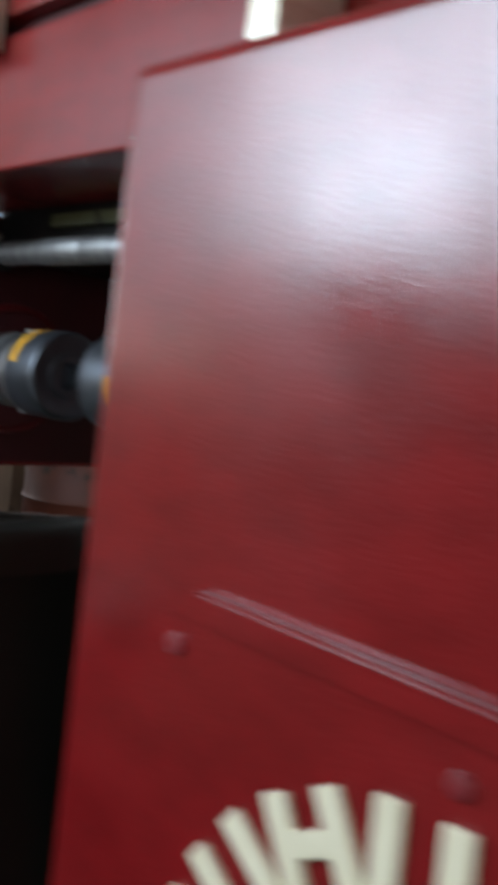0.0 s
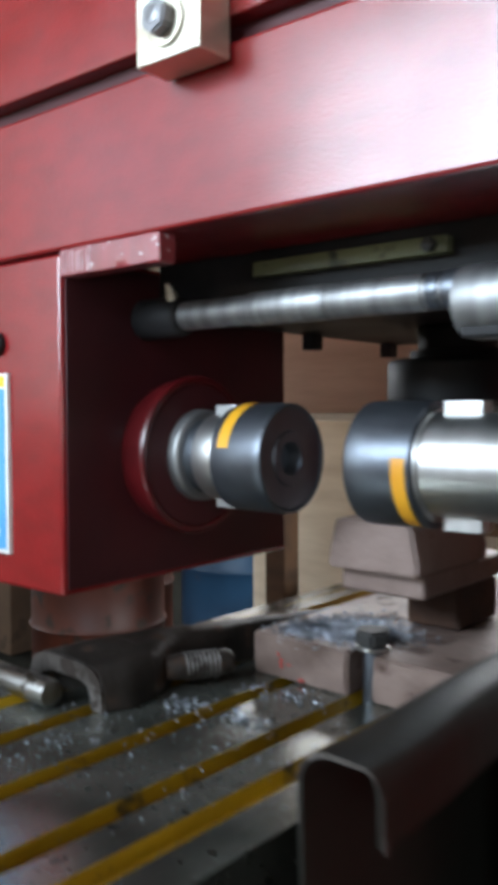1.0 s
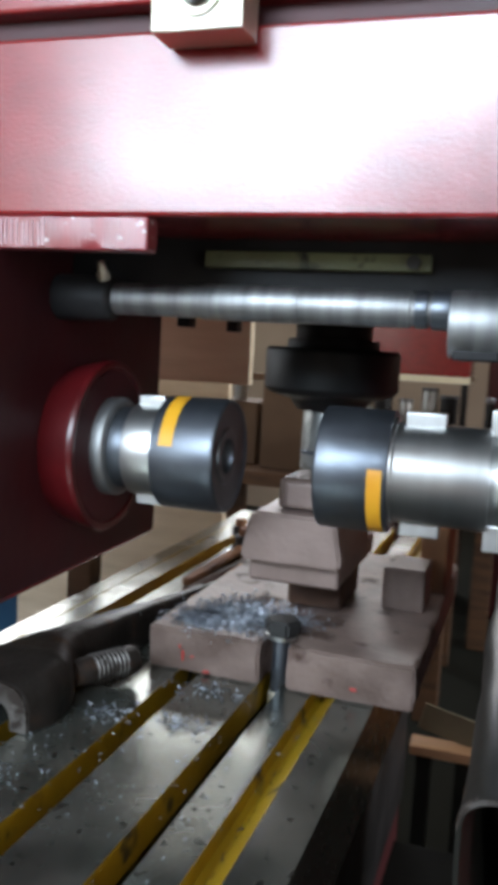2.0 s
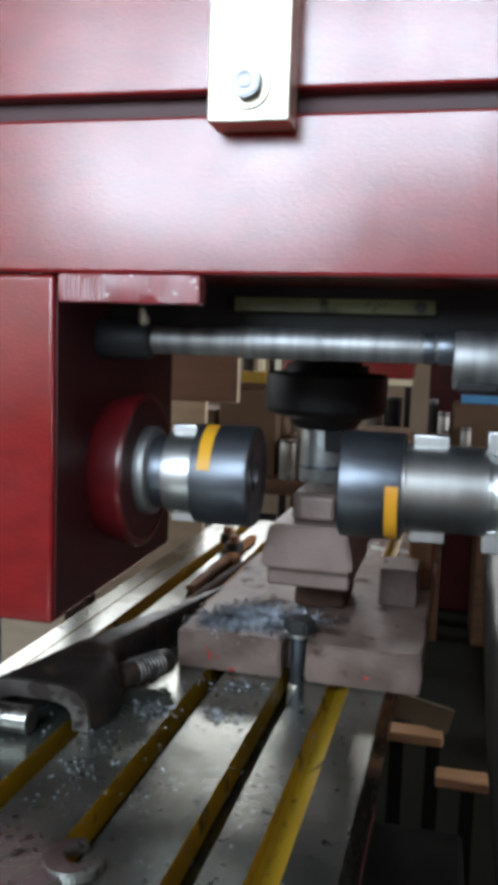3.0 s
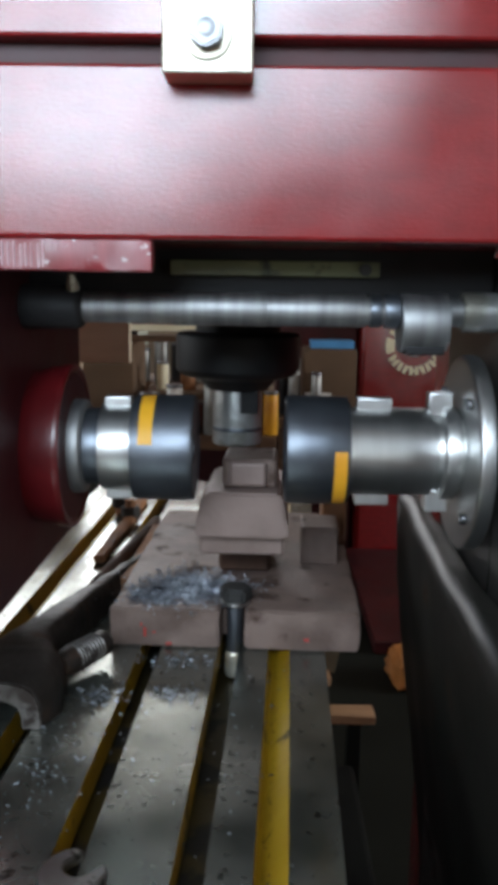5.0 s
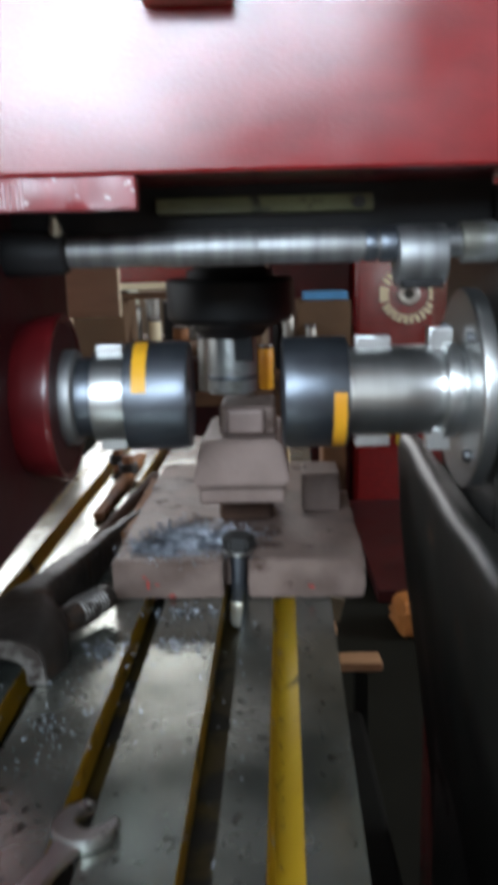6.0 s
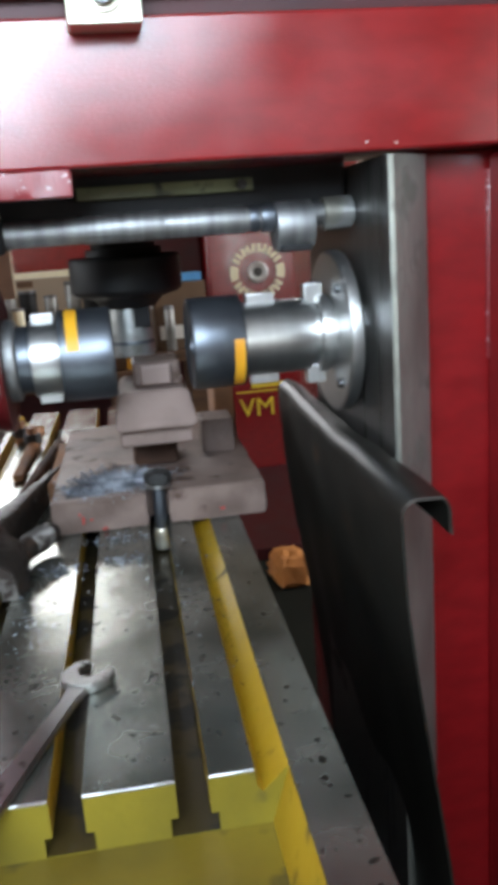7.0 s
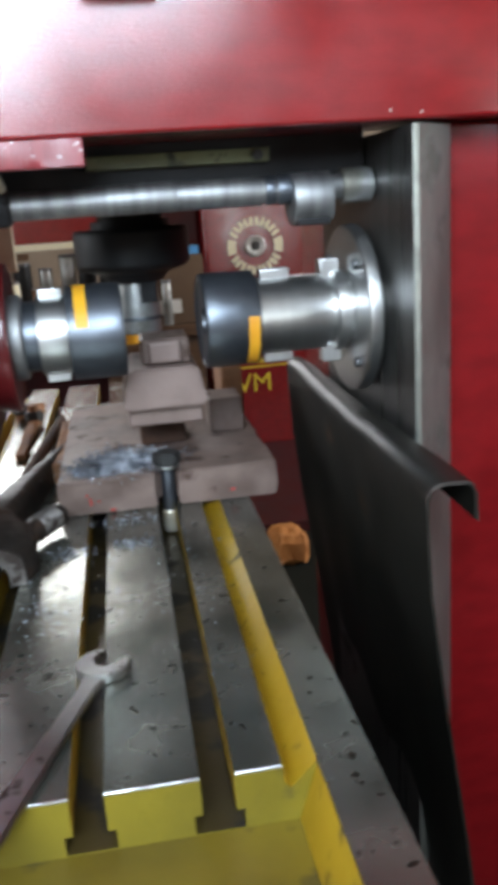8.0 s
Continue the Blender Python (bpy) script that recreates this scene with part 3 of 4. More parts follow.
# ---- right column with guide plate and cover box ----
col = thing("machine_column", "dark red painted machine column with an unpainted steel guide plate", "machine column", (0.45, 0.2, 0.0))
prof = [(0.2258, -0.009), (0.2278, -0.0105), (0.231, -0.0100), (0.2745, 0.0235), (0.2760, 0.0260), (0.2760, 0.285), (0.2258, 0.285)]
gp = prism(prof, "z", 0.0, 1.3030)
# the side facing -x gets a darker copy of the steel as shade
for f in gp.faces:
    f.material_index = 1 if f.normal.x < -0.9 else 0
part("guide_plate", at_home(gp, col), [GUIDE, GUIDE_SHADED], col, "bare machined steel guide plate")
part("column_body", at_home(box(0.2764, 0.95, 0.048, 0.60, 0.0, 1.3062, 0.004), col), RED, col)
# black block added to stand for the shade beside the table
part("bed", at_home(box(0.035, 0.2260, 0.30, 0.95, 0.0, 0.34, 0.01), col), SHADE_BLACK, col, "added matt black block darkening the gap")
part("weld_bead", at_home(lathe(soft([(1.1, 0.0), (1.1, 0.0035), (1.288, 0.0042), (1.288, 0.0)], 0.002), "z", (0.3505, 0.046, 0), 10), col), RED_ROUGH, col, "chipped weld bead")
cover = part("cover_box", at_home(box(0.347, 0.95, -0.108, 0.0475, 0.02, 1.3055, 0.010, 4), col), RED, col, "smooth red painted cover box")
# raised lower lid on the cover, with a sloped folded edge
lid = prism([(0.416, 0.30), (0.416, 1.021), (0.428, 1.0325), (0.93, 1.019), (0.93, 0.30)], "y", -0.1125, -0.107, 0.0015)
part("lid", at_home(lid, col), RED, cover, "folded red lid")
fold = prism([(0.428, 1.0315), (0.450, 1.0465), (0.93, 1.0335), (0.93, 1.0185)], "y", -0.1165, -0.1070, 0.002)
part("fold", at_home(fold, col), RED, cover)
for sx, sz in ((0.438, 1.018), (0.590, 1.012)):
    part("lid_screw", at_home(lathe(soft([(-0.1120, 0.0), (-0.1120, 0.0055), (-0.1155, 0.005), (-0.116, 0.0)][::-1], 0.0006), "y", (sx, 0, sz), 20), col), RED_ROUGH, cover)
# round emblem: plain cream bars set in a ring
EX, EZ, ER = 0.583, 0.866, 0.131
for i in range(13):
    a = radians(90 + 26 * (i - 6) + 2)
    for k in (-1, 1) if i % 3 != 1 else (-1, 0, 1):
        w, hgt = (0.0125, 0.043) if k else (0.018, 0.011)
        bm = box(-w / 2 + k * 0.0145, w / 2 + k * 0.0145, -0.1165, -0.1120, -hgt / 2, hgt / 2, 0.0012)
        bm.transform(Matrix.Translation((EX + (ER - 0.021) * math.cos(a), 0, EZ + (ER - 0.021) * math.sin(a))) @ Matrix.Rotation(-(a - radians(90)), 4, "Y"))
        part("emblem_bar", at_home(bm, col), CREAM, cover, "cream painted emblem bar")

# ---- T-slot table ----
BEFORE_TABLE = {ob.name for ob in scene.collection.objects}
TOP, X0, X1, YN, YF = 0.900, -0.311, 0.084, -0.2875, 0.98
SLOTS = (-0.174, -0.0925, -0.0138)
SW, TW, NECK, DEEP = 0.0105, 0.0155, 0.0265, 0.0395
table = thing("milling_table", "scraped steel milling table with yellow painted T-slots", "milling table", ((X0 + X1) / 2, 0.3, 0.62))
pts, tags = [(X0, TOP - 0.09), (X0, TOP)], []
pts += [(-0.2875, TOP), (-0.2870, TOP - 0.003), (-0.2855, TOP - 0.003), (-0.2850, TOP), (-0.258, TOP), (-0.251, TOP - 0.016), (-0.234, TOP - 0.018), (-0.234, TOP)]
for s in SLOTS:
    pts += [(s - SW, TOP), (s - SW, TOP - NECK), (s - TW, TOP - NECK), (s - TW, TOP - DEEP), (s + TW, TOP - DEEP), (s + TW, TOP - NECK), (s + SW, TOP - NECK), (s + SW, TOP)]
pts += [(0.0265, TOP), (0.0275, TOP - 0.012), (0.031, TOP - 0.0165), (0.0485, TOP), (X1, TOP), (X1, TOP - 0.09)]
tb = prism(pts, "y", YN, YF)
for f in tb.faces:
    c, n = f.calc_center_median(), f.normal
    if abs(n.y) > 0.5:
        f.material_index = 3
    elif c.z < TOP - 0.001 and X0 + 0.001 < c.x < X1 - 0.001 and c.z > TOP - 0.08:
        # slot floors and faces below the neck take the darker yellow
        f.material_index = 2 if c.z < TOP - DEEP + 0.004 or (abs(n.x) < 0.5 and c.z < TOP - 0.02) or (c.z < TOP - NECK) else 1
part("table_top", at_home(tb, table), [TABLE_STEEL, YELLOW, YELLOW_DEEP, YELLOW_OLIVE], table)
for a, b in ((-0.2575, SLOTS[0] - SW), (SLOTS[0] + SW, SLOTS[1] - SW), (SLOTS[1] + SW, SLOTS[2] - SW), (SLOTS[2] + SW, 0.0265)):
    part("worn_edge", at_home(rough_block(a, b, YN - 0.0006, YN + 0.0012, TOP - 0.0014, TOP + 0.0004, 0.0003, 0.0003, 0.006, 71), table), STEEL, table, "bright worn edge")
rim = box(0.0485, X1, -0.425, YN, TOP - 0.09, TOP)
box(X0, -0.258, -0.425, YN, TOP - 0.09, TOP, bm=rim)
box(-0.2575, 0.0480, -0.425, -0.395, TOP - 0.09, TOP, 0.0008, 1, bm=rim)
part("trough_rim", at_home(rim, table), TABLE_STEEL, table)
part("trough_floor", at_home(box(-0.2575, 0.0480, -0.3945, YN - 0.0005, TOP - 0.09, TOP - DEEP - 0.0005), table), YELLOW_DIRTY, table, "dirty yellow painted coolant trough")
part("trough_slope", at_home(prism([(0.036, TOP - 0.0395), (0.0484, TOP - 0.0395), (0.0484, TOP - 0.0005)], "y", -0.3945, YN - 0.0005), table), YELLOW, table)
part("saddle", at_home(box(-0.26, 0.03, -0.10, 0.95, 0.42, TOP - 0.091, 0.006), table), CAST_BLACK, table)
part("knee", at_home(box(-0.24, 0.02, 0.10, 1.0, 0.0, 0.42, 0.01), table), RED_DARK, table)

# ---- on the table: base plate and clamped workpiece ----
PLATE_TOP = 0.9415
NOTCH0, NOTCH1, NOTCH_Y = -0.0235, 0.0025, 0.2405
bp = thing("base_plate", "thick rust-brown steel base plate with a notch lying on the table", "steel plate", (0.0, 0.4, TOP))
outline = [(-0.1345, 0.203), (NOTCH0, 0.203), (NOTCH0, NOTCH_Y - 0.010), (NOTCH0 + 0.004, NOTCH_Y - 0.003), (NOTCH0 + 0.013, NOTCH_Y), (NOTCH1 - 0.004, NOTCH_Y - 0.003), (NOTCH1, NOTCH_Y - 0.010), (NOTCH1, 0.203), (0.1185, 0.203), (0.1185, 0.60), (-0.1345, 0.60)]
part("plate", at_home(worn(prism(outline, "z", TOP + 0.0003, PLATE_TOP, 0.0022), TOP + 0.0003, 0.0017, 0.011, 3), bp), PLATE, bp)
for mx, mz, mw, mh in ((-0.101, 0.911, 0.003, 0.010), (-0.104, 0.922, 0.002, 0.004), (-0.078, 0.9025, 0.006, 0.003), (-0.092, 0.915, 0.004, 0.002), (0.062, 0.911, 0.006, 0.003)):
    part("red_mark", at_home(rough_block(mx, mx + mw, 0.2008, 0.2035, mz, mz + mh, 0.0006, 0.0006, 0.002, 31), bp), BLOTCH, bp, "small red paint mark")
# riser's brown holds both rust and the shade under the slab
solo("riser_block", rough_block(-0.034, 0.024, 0.325, 0.41, PLATE_TOP + 0.0007, 0.9915, 0.003, 0.001, 0.012, 41), RUST_SHADE, "rusty riser block on the base plate, darkened as slab shade", "steel block")
solo("packing_slab", rough_block(-0.047, 0.0395, 0.228, 0.40, 0.9918, 1.0140, 0.002, 0.0008, 0.012, 5), PLATE_PALE, "pale saw-cut packing slab under the block", "steel slab")
jaw = prism([(-0.0500, 1.0147), (0.0440, 1.0147), (0.0440, 1.024), (0.0385, 1.056), (0.034, 1.0608), (-0.039, 1.0608), (-0.043, 1.056), (-0.0500, 1.024)], "y", 0.2095, 0.345, 0.0026)
solo("clamp_jaw", worn(jaw, 1.0147, 0.0007, 0.012, 43), PLATE_PALE, "brown steel clamp jaw with rounded shoulders", "steel block")
wp = thing("workpiece", "small brown steel workpiece with a raised front pad on the jaw", "workpiece", (0.009, 0.26, 1.061))
part("body", at_home(rough_block(-0.0245, 0.0315, 0.238, 0.31, 1.0610, 1.0900, 0.003, 0.0005, 0.012, 44), wp), PLATE, wp)
part("front_pad", at_home(box(-0.017, 0.021, 0.2300, 0.2385, 1.0625, 1.0885, 0.004, 3), wp), PLATE_PALE, wp)
solo("grey_block", rough_block(0.060, 0.1035, 0.358, 0.42, PLATE_TOP + 0.0007, 0.987, 0.0015, 0.0006, 0.012, 7), PLATE, "small grey-brown steel block on the base plate", "steel block")
solo("rusty_block", rough_block(0.088, 0.117, 0.44, 0.55, PLATE_TOP + 0.0007, 1.021, 0.002, 0.0015, 0.012, 8), RUST, "rusty orange steel block on the base plate", "steel block")

hb_ = thing("hold_down_bolt", "dark hexagon bolt standing in the notch of the base plate", "bolt", (-0.0095, 0.2215, TOP))
TILT_B = Matrix.Translation((-0.0095, 0.2215, TOP - 0.036)) @ Matrix.Rotation(radians(1), 4, "Y")
shank = lathe(soft([(0.022, 0.0), (0.022, 0.0080), (0.0795, 0.0080), (0.0795, 0.0)], 0.001), "z", (0, 0, 0), 32)
part("shank", at_home(turned(shank, TILT_B), hb_), BLUED, hb_, "blued steel shank")
foot = lathe(soft([(-0.001, 0.0), (-0.001, 0.0080), (0.002, 0.0094), (0.024, 0.0094), (0.027, 0.0082), (0.027, 0.0)], 0.001), "z", (0, 0, 0), 32)
part("bolt_end", at_home(turned(foot, TILT_B), hb_), ZINC, hb_, "bright turned bolt end")
hd = hexagon(0.031, 0.0145, 0.0025)
hd.transform(TILT_B @ Matrix.Translation((0, 0, 0.0825)))
part("bolt_head", at_home(hd, hb_), BOLT_DARK, hb_, "dark oily bolt head")
ws = lathe(soft([(0.0785, 0.0), (0.0785, 0.0150), (0.0822, 0.0155), (0.0822, 0.0)], 0.0006), "z", (0, 0, 0), 32)
part("washer_face", at_home(turned(ws, TILT_B), hb_), STEEL, hb_, "bright washer face")

# swarf
def swarf(name, label, spots, count, size, seed, mat=None):
    rnd = random.Random(seed)
    verts, faces = [], []
    for _ in range(count):
        cx, cy, cz, sx, sy = spots[rnd.randrange(len(spots))]
        px, py = cx + rnd.gauss(0, sx), cy + rnd.gauss(0, sy)
        r = size * rnd.uniform(0.45, 1.3)
        m = Matrix.Translation((px, py, cz + r * 0.35 * rnd.random() + 0.0006)) @ Euler((rnd.uniform(-1.0, 1.0), rnd.uniform(-1.0, 1.0), rnd.uniform(0, 6.28))).to_matrix().to_4x4()
        k = len(verts)
        n = 5
        turn = rnd.uniform(1.2, 3.4)
        for i in range(n):
            a = turn * i / (n - 1)
            p = (r * math.cos(a), r * math.sin(a), r * 0.15 * i)
            for w in (-0.32, 0.32):
                q = m @ Vector((p[0] * (1 + 0.1 * w), p[1], p[2] + w * r))
                verts.append((q.x, q.y, max(q.z, cz + 0.0003)))
        for i in range(n - 1):
            faces.append((k + 2 * i, k + 2 * i + 1, k + 2 * i + 3, k + 2 * i + 2))
    me = bpy.data.meshes.new(name)
    me.from_pydata(verts, [], faces)
    me.materials.append(mat or CHIP)
    return tagged(new(name, me), label, "swarf", kind="stuff")


swarf("swarf", "curled blue-grey steel chips heaped on the base plate", [(-0.085, 0.262, PLATE_TOP, 0.020, 0.022), (-0.060, 0.285, PLATE_TOP, 0.024, 0.024), (-0.095, 0.236, PLATE_TOP, 0.014, 0.012), (-0.055, 0.245, PLATE_TOP, 0.022, 0.018), (-0.03, 0.27, PLATE_TOP, 0.022, 0.014)], 4400, 0.0019, 3)
swarf("swarf", "scattered steel chips on the table", [(-0.052, 0.10, TOP, 0.012, 0.009), (-0.118, 0.09, TOP, 0.012, 0.010), (-0.060, 0.17, TOP, 0.018, 0.010)], 260, 0.0022, 5)
swarf("swarf", "scattered steel chips on the table", [(-0.05, 0.03, TOP, 0.035, 0.06), (-0.135, -0.05, TOP, 0.012, 0.03), (-0.12, 0.0, TOP, 0.02, 0.05), (0.01, 0.0, TOP, 0.02, 0.1), (-0.215, -0.02, TOP, 0.03, 0.05)], 170, 0.0017, 7)

swarf("swarf", "dark filings scattered along the table edge", [(-0.275, 0.20, TOP, 0.014, 0.09), (-0.290, 0.35, TOP, 0.010, 0.16), (-0.285, 0.55, TOP, 0.012, 0.14), (-0.215, 0.42, TOP, 0.008, 0.10), (-0.115, -0.10, TOP, 0.03, 0.08), (-0.05, -0.14, TOP, 0.03, 0.08)], 420, 0.0013, 9, BOLT_DARK)
swarf("swarf", "small chips lying in the yellow groove", [(0.036, -0.05, TOP - 0.0125, 0.002, 0.10)], 60, 0.0013, 13, BOLT_DARK)

# open-ended spanner
def open_spanner():
    ob = thing("spanner", "worn chrome open-ended spanner lying across a table slot", "spanner", (-0.083, -0.147, TOP))
    out = []
    R, jaw_half = 0.0205, 0.0088
    start = 48
    for i in range(25):
        a = radians(start + (360 - 2 * start) * i / 24)
        out.append((R * math.cos(a) * (1.08 if abs(a - math.pi) > 1.7 else 1.0), R * math.sin(a)))
    inner = [(0.016, -jaw_half), (0.001, -jaw_half), (-0.0045, -0.0045), (-0.0045, 0.0045), (0.001, jaw_half), (0.016, jaw_half)]
    outline = out + inner
    m = Matrix.Translation((-0.083, -0.147, TOP)) @ Matrix.Rotation(radians(50), 4, "Z")
    bm = prism(outline, "z", 0.0006, 0.0085, 0.0012)
    bm.transform(m)
    part("jaw", at_home(bm, ob), CHROME, ob)
    h = prism([(-0.017, -0.0095), (-0.035, -0.0068), (-0.22, -0.0105), (-0.22, 0.0105), (-0.035, 0.0068), (-0.017, 0.0095)], "z", 0.0012, 0.0072, 0.0016)
    h.transform(Matrix.Translation((-0.083, -0.147, TOP)) @ Matrix.Rotation(radians(70), 4, "Z"))
    part("handle", at_home(h, ob), CHROME, ob)
    return ob


open_spanner()

# cast screw clamp lying on the table
cl = thing("screw_clamp", "oily cast iron screw clamp lying on the table", "clamp", (-0.17, 0.06, TOP))
def ramp(table, y):
    """Straight-line value between (y, value) pairs."""
    for (a, u), (b, v) in zip(table, table[1:]):
        if y <= b:
            return u + (v - u) * max(0.0, (y - a) / (b - a))
    return table[-1][1]


CL_LEFT = [(0.03, -0.262), (0.07, -0.238), (0.15, -0.213), (0.24, -0.193), (0.41, -0.148), (0.43, -0.143)]
CL_RIGHT = [(0.03, -0.156), (0.055, -0.147), (0.09, -0.150), (0.135, -0.174), (0.29, -0.156), (0.43, -0.133)]
CL_TOP = [(0.03, 0.940), (0.075, 0.947), (0.15, 0.944), (0.25, 0.938), (0.43, 0.930)]


def clamp_outline(y, inset=0.0):
    """Half-round section of the clamp at a depth, from its foot on one side over the top to the other foot."""
    xl, xr, zt = ramp(CL_LEFT, y) + inset, ramp(CL_RIGHT, y) - inset, ramp(CL_TOP, y) - inset
    c, hw, hh, out = (xl + xr) / 2, (xr - xl) / 2, zt - TOP - 0.0008, []
    for i in range(17):
        a = math.pi * (1 - i / 16)
        px, pz = math.cos(a), math.sin(a)
        out.append((c + hw * math.copysign(abs(px) ** 0.45, px), TOP + 0.0008 + hh * max(0.0, pz) ** 0.55))
    return out


def loft(sections, lump=0.0):
    bm = bmesh.new()
    rows = []
    for y, pts in sections:
        row = []
        for x, z in pts:
            w = noise.noise_vector(Vector((x, y, z)) * 55) * lump
            row.append(bm.verts.new((x + w.x, y + w.y * 0.3, max(z + w.z, TOP + 0.0006))))
        rows.append(row)
    for a, b in zip(rows, rows[1:]):
        for i in range(len(a)):
            k = (i + 1) % len(a)
            bm.faces.new((a[i], a[k], b[k], b[i]))
    bm.faces.new(rows[0])
    bm.faces.new(rows[-1][::-1])
    for f in bm.faces:
        f.smooth = True
    return bm


hook = loft([(0.0325 + 0.0075 * k, clamp_outline(0.0325 + 0.0075 * k) + clamp_outline(0.0325 + 0.0075 * k, 0.017)[::-1]) for k in range(8)], 0.0012)
merge(hook, loft([(0.0855 + 0.0115 * k, clamp_outline(0.0855 + 0.0115 * k)) for k in range(31)], 0.0022))
part("clamp_body", at_home(hook, cl), CAST_BROWN, cl)
part("clamp_lip", at_home(loft([(y, clamp_outline(0.031, 0.0006) + clamp_outline(0.031, 0.0155)[::-1]) for y in (0.029, 0.0322)], 0.0006), cl), WORN_IRON, cl, "worn front lip")
scr = lathe(soft([(0.0, 0.0), (0.0, 0.011), (0.012, 0.0125), (0.062, 0.0125), (0.066, 0.010), (0.066, 0.0)], 0.001), "x", (0, 0, 0), 28)
scr.transform(Matrix.Translation((-0.162, 0.108, TOP + 0.020)) @ Matrix.Rotation(radians(62), 4, "Z"))
part("clamp_screw", at_home(scr, cl), CAST_BROWN, cl, "oily screw end")
for i in range(8):
    th = lathe(soft([(0.0, 0.0120), (0.0014, 0.0140), (0.0028, 0.0120)], 0.0003), "x", (0.018 + i * 0.0044, 0, 0), 20)
    th.transform(Matrix.Translation((-0.162, 0.108, TOP + 0.020)) @ Matrix.Rotation(radians(62), 4, "Z"))
    part("thread", at_home(th, cl), WORN_IRON, cl)
rodc = lathe(soft([(-0.34, 0.0), (-0.34, 0.012), (-0.20, 0.012), (-0.20, 0.0)], 0.002), "x", (0, 0.010, TOP + 0.0135), 24)
part("tommy_bar", at_home(rodc, cl), CHROME, cl, "polished tommy bar")
for px, py in ((-0.232, 0.74), (-0.205, 0.68)):
    st = thing("slot_bolt", "rusty stud with nut standing in a table slot", "bolt", (px, py, TOP), "studs on the table")
    part("stud", at_home(lathe(soft([(TOP - 0.012, 0.0), (TOP - 0.012, 0.009), (TOP + 0.035, 0.009), (TOP + 0.035, 0.0)], 0.001), "z", (px, py, 0), 16), st), RUST, st)
    n_ = hexagon(0.028, 0.016)
    n_.transform(Matrix.Translation((px, py, TOP + 0.008)))
    part("nut", at_home(n_, st), BOLT_DARK, st)


bar = lathe(soft([(-0.15, 0.0), (-0.15, 0.0085), (0.15, 0.0085), (0.15, 0.0)], 0.002), "y", (0, 0, 0), 20)
solo("rusty_bar", turned(bar, Matrix.Translation((-0.172, 0.50, TOP + 0.0095)) @ Matrix.Rotation(radians(-5), 4, "Z")), RUST_SHADE, "short rusty round bar lying on the table", "steel bar")

# rusty strap on the far side of the table
solo("clamp_strap", rough_block(-0.150, -0.132, 0.33, 0.56, TOP + 0.0006, 0.930, 0.003, 0.0018, 0.010, 13), RUST, "rusty clamp strap lying along the base plate", "clamp strap")

solo("clamp_strap", rough_block(-0.214, -0.197, 0.46, 0.80, TOP + 0.0006, 0.911, 0.003, 0.002, 0.010, 14), RUST, "thin rusty strap lying along the table edge", "clamp strap")

ON_TABLE = [ob for ob in scene.collection.objects if ob.parent is None and ob.name not in BEFORE_TABLE]
# the table and all that lies on it stand a little askew to the beam
ASKEW = Matrix.Translation((0.003, -0.063, 0.014)) @ Matrix.Rotation(radians(-1.9), 4, "Z") @ Matrix.Translation((0, 0.05, 0))
for ob in ON_TABLE:
    ob.matrix_basis = ASKEW @ ob.matrix_basis


# ---- bent sheet guard beside the table ----
def guard_section(u):
    """Outline of the sheet at u from the near end (0) to the far end (1): leaning wall, rolled top, down-turned lip."""
    top = 1.026 + 0.012 * u
    xl = 0.1785 + 0.018 * u
    w = 0.043 - 0.017 * u
    r = 0.016
    pts = [(xl + 0.060, 0.35), (xl + 0.050, 0.55), (xl + 0.030, 0.72), (xl + 0.013, 0.84), (xl + 0.003, 0.93), (xl, top - 0.035), (xl, top - r)]
    for i in range(1, 8):
        a = radians(180 - 90 * i / 7)
        pts.append((xl + r + r * math.cos(a), top - r + r * math.sin(a)))
    pts += [(xl + w - 0.008, top - 0.001), (xl + w - 0.003, top - 0.004), (xl + w, top - 0.010), (xl + w + 0.0005, top - 0.022), (xl + w + 0.001, top - 0.034)]
    return pts


gd = thing("splash_guard", "oily bent sheet steel guard standing beside the table", "splash guard", (0.2, 0.1, 0.35))
bm = bmesh.new()
N = 30
rows_ = []
for k in range(N + 1):
    u = k / N
    y = -0.148 + 0.543 * u
    wob = 0.0014 * math.sin(9 * u) + 0.0010 * math.sin(23 * u)
    dent = 0.0022 * math.exp(-((u - 0.62) / 0.05) ** 2)
    row = []
    for x, z in guard_section(u):
        lump = noise.noise(Vector((x * 12, y * 14, z * 14))) * 0.0016
        row.append(bm.verts.new((x + wob + lump, y - 0.02 * max(0.0, 0.95 - z) * (1 - u), z + (lump - dent) * (z > 0.97))))
    rows_.append(row)
for a, b in zip(rows_, rows_[1:]):
    for i in range(len(a) - 1):
        bm.faces.new((a[i], a[i + 1], b[i + 1], b[i]))
bmesh.ops.recalc_face_normals(bm, faces=bm.faces[:])
bmesh.ops.solidify(bm, geom=bm.faces[:], thickness=0.0024)
for f in bm.faces:
    f.smooth = True
part("sheet", at_home(bm, gd), GUARD, gd)
rimb = bmesh.new()
pts = guard_section(0.0)[6:]
loop = []
for x, z in pts:
    loop.append([rimb.verts.new((x + dx, -0.1484 + dy, z + dz)) for dx, dy, dz in ((0, 0, 0), (0.0008, 0, -0.0024), (0.0008, 0.004, -0.0024), (0, 0.004, 0))])
for a, b in zip(loop, loop[1:]):
    for i in range(4):
        rimb.faces.new((a[i], a[(i + 1) % 4], b[(i + 1) % 4], b[i]))
rimb.faces.new(loop[0])
rimb.faces.new(loop[-1][::-1])
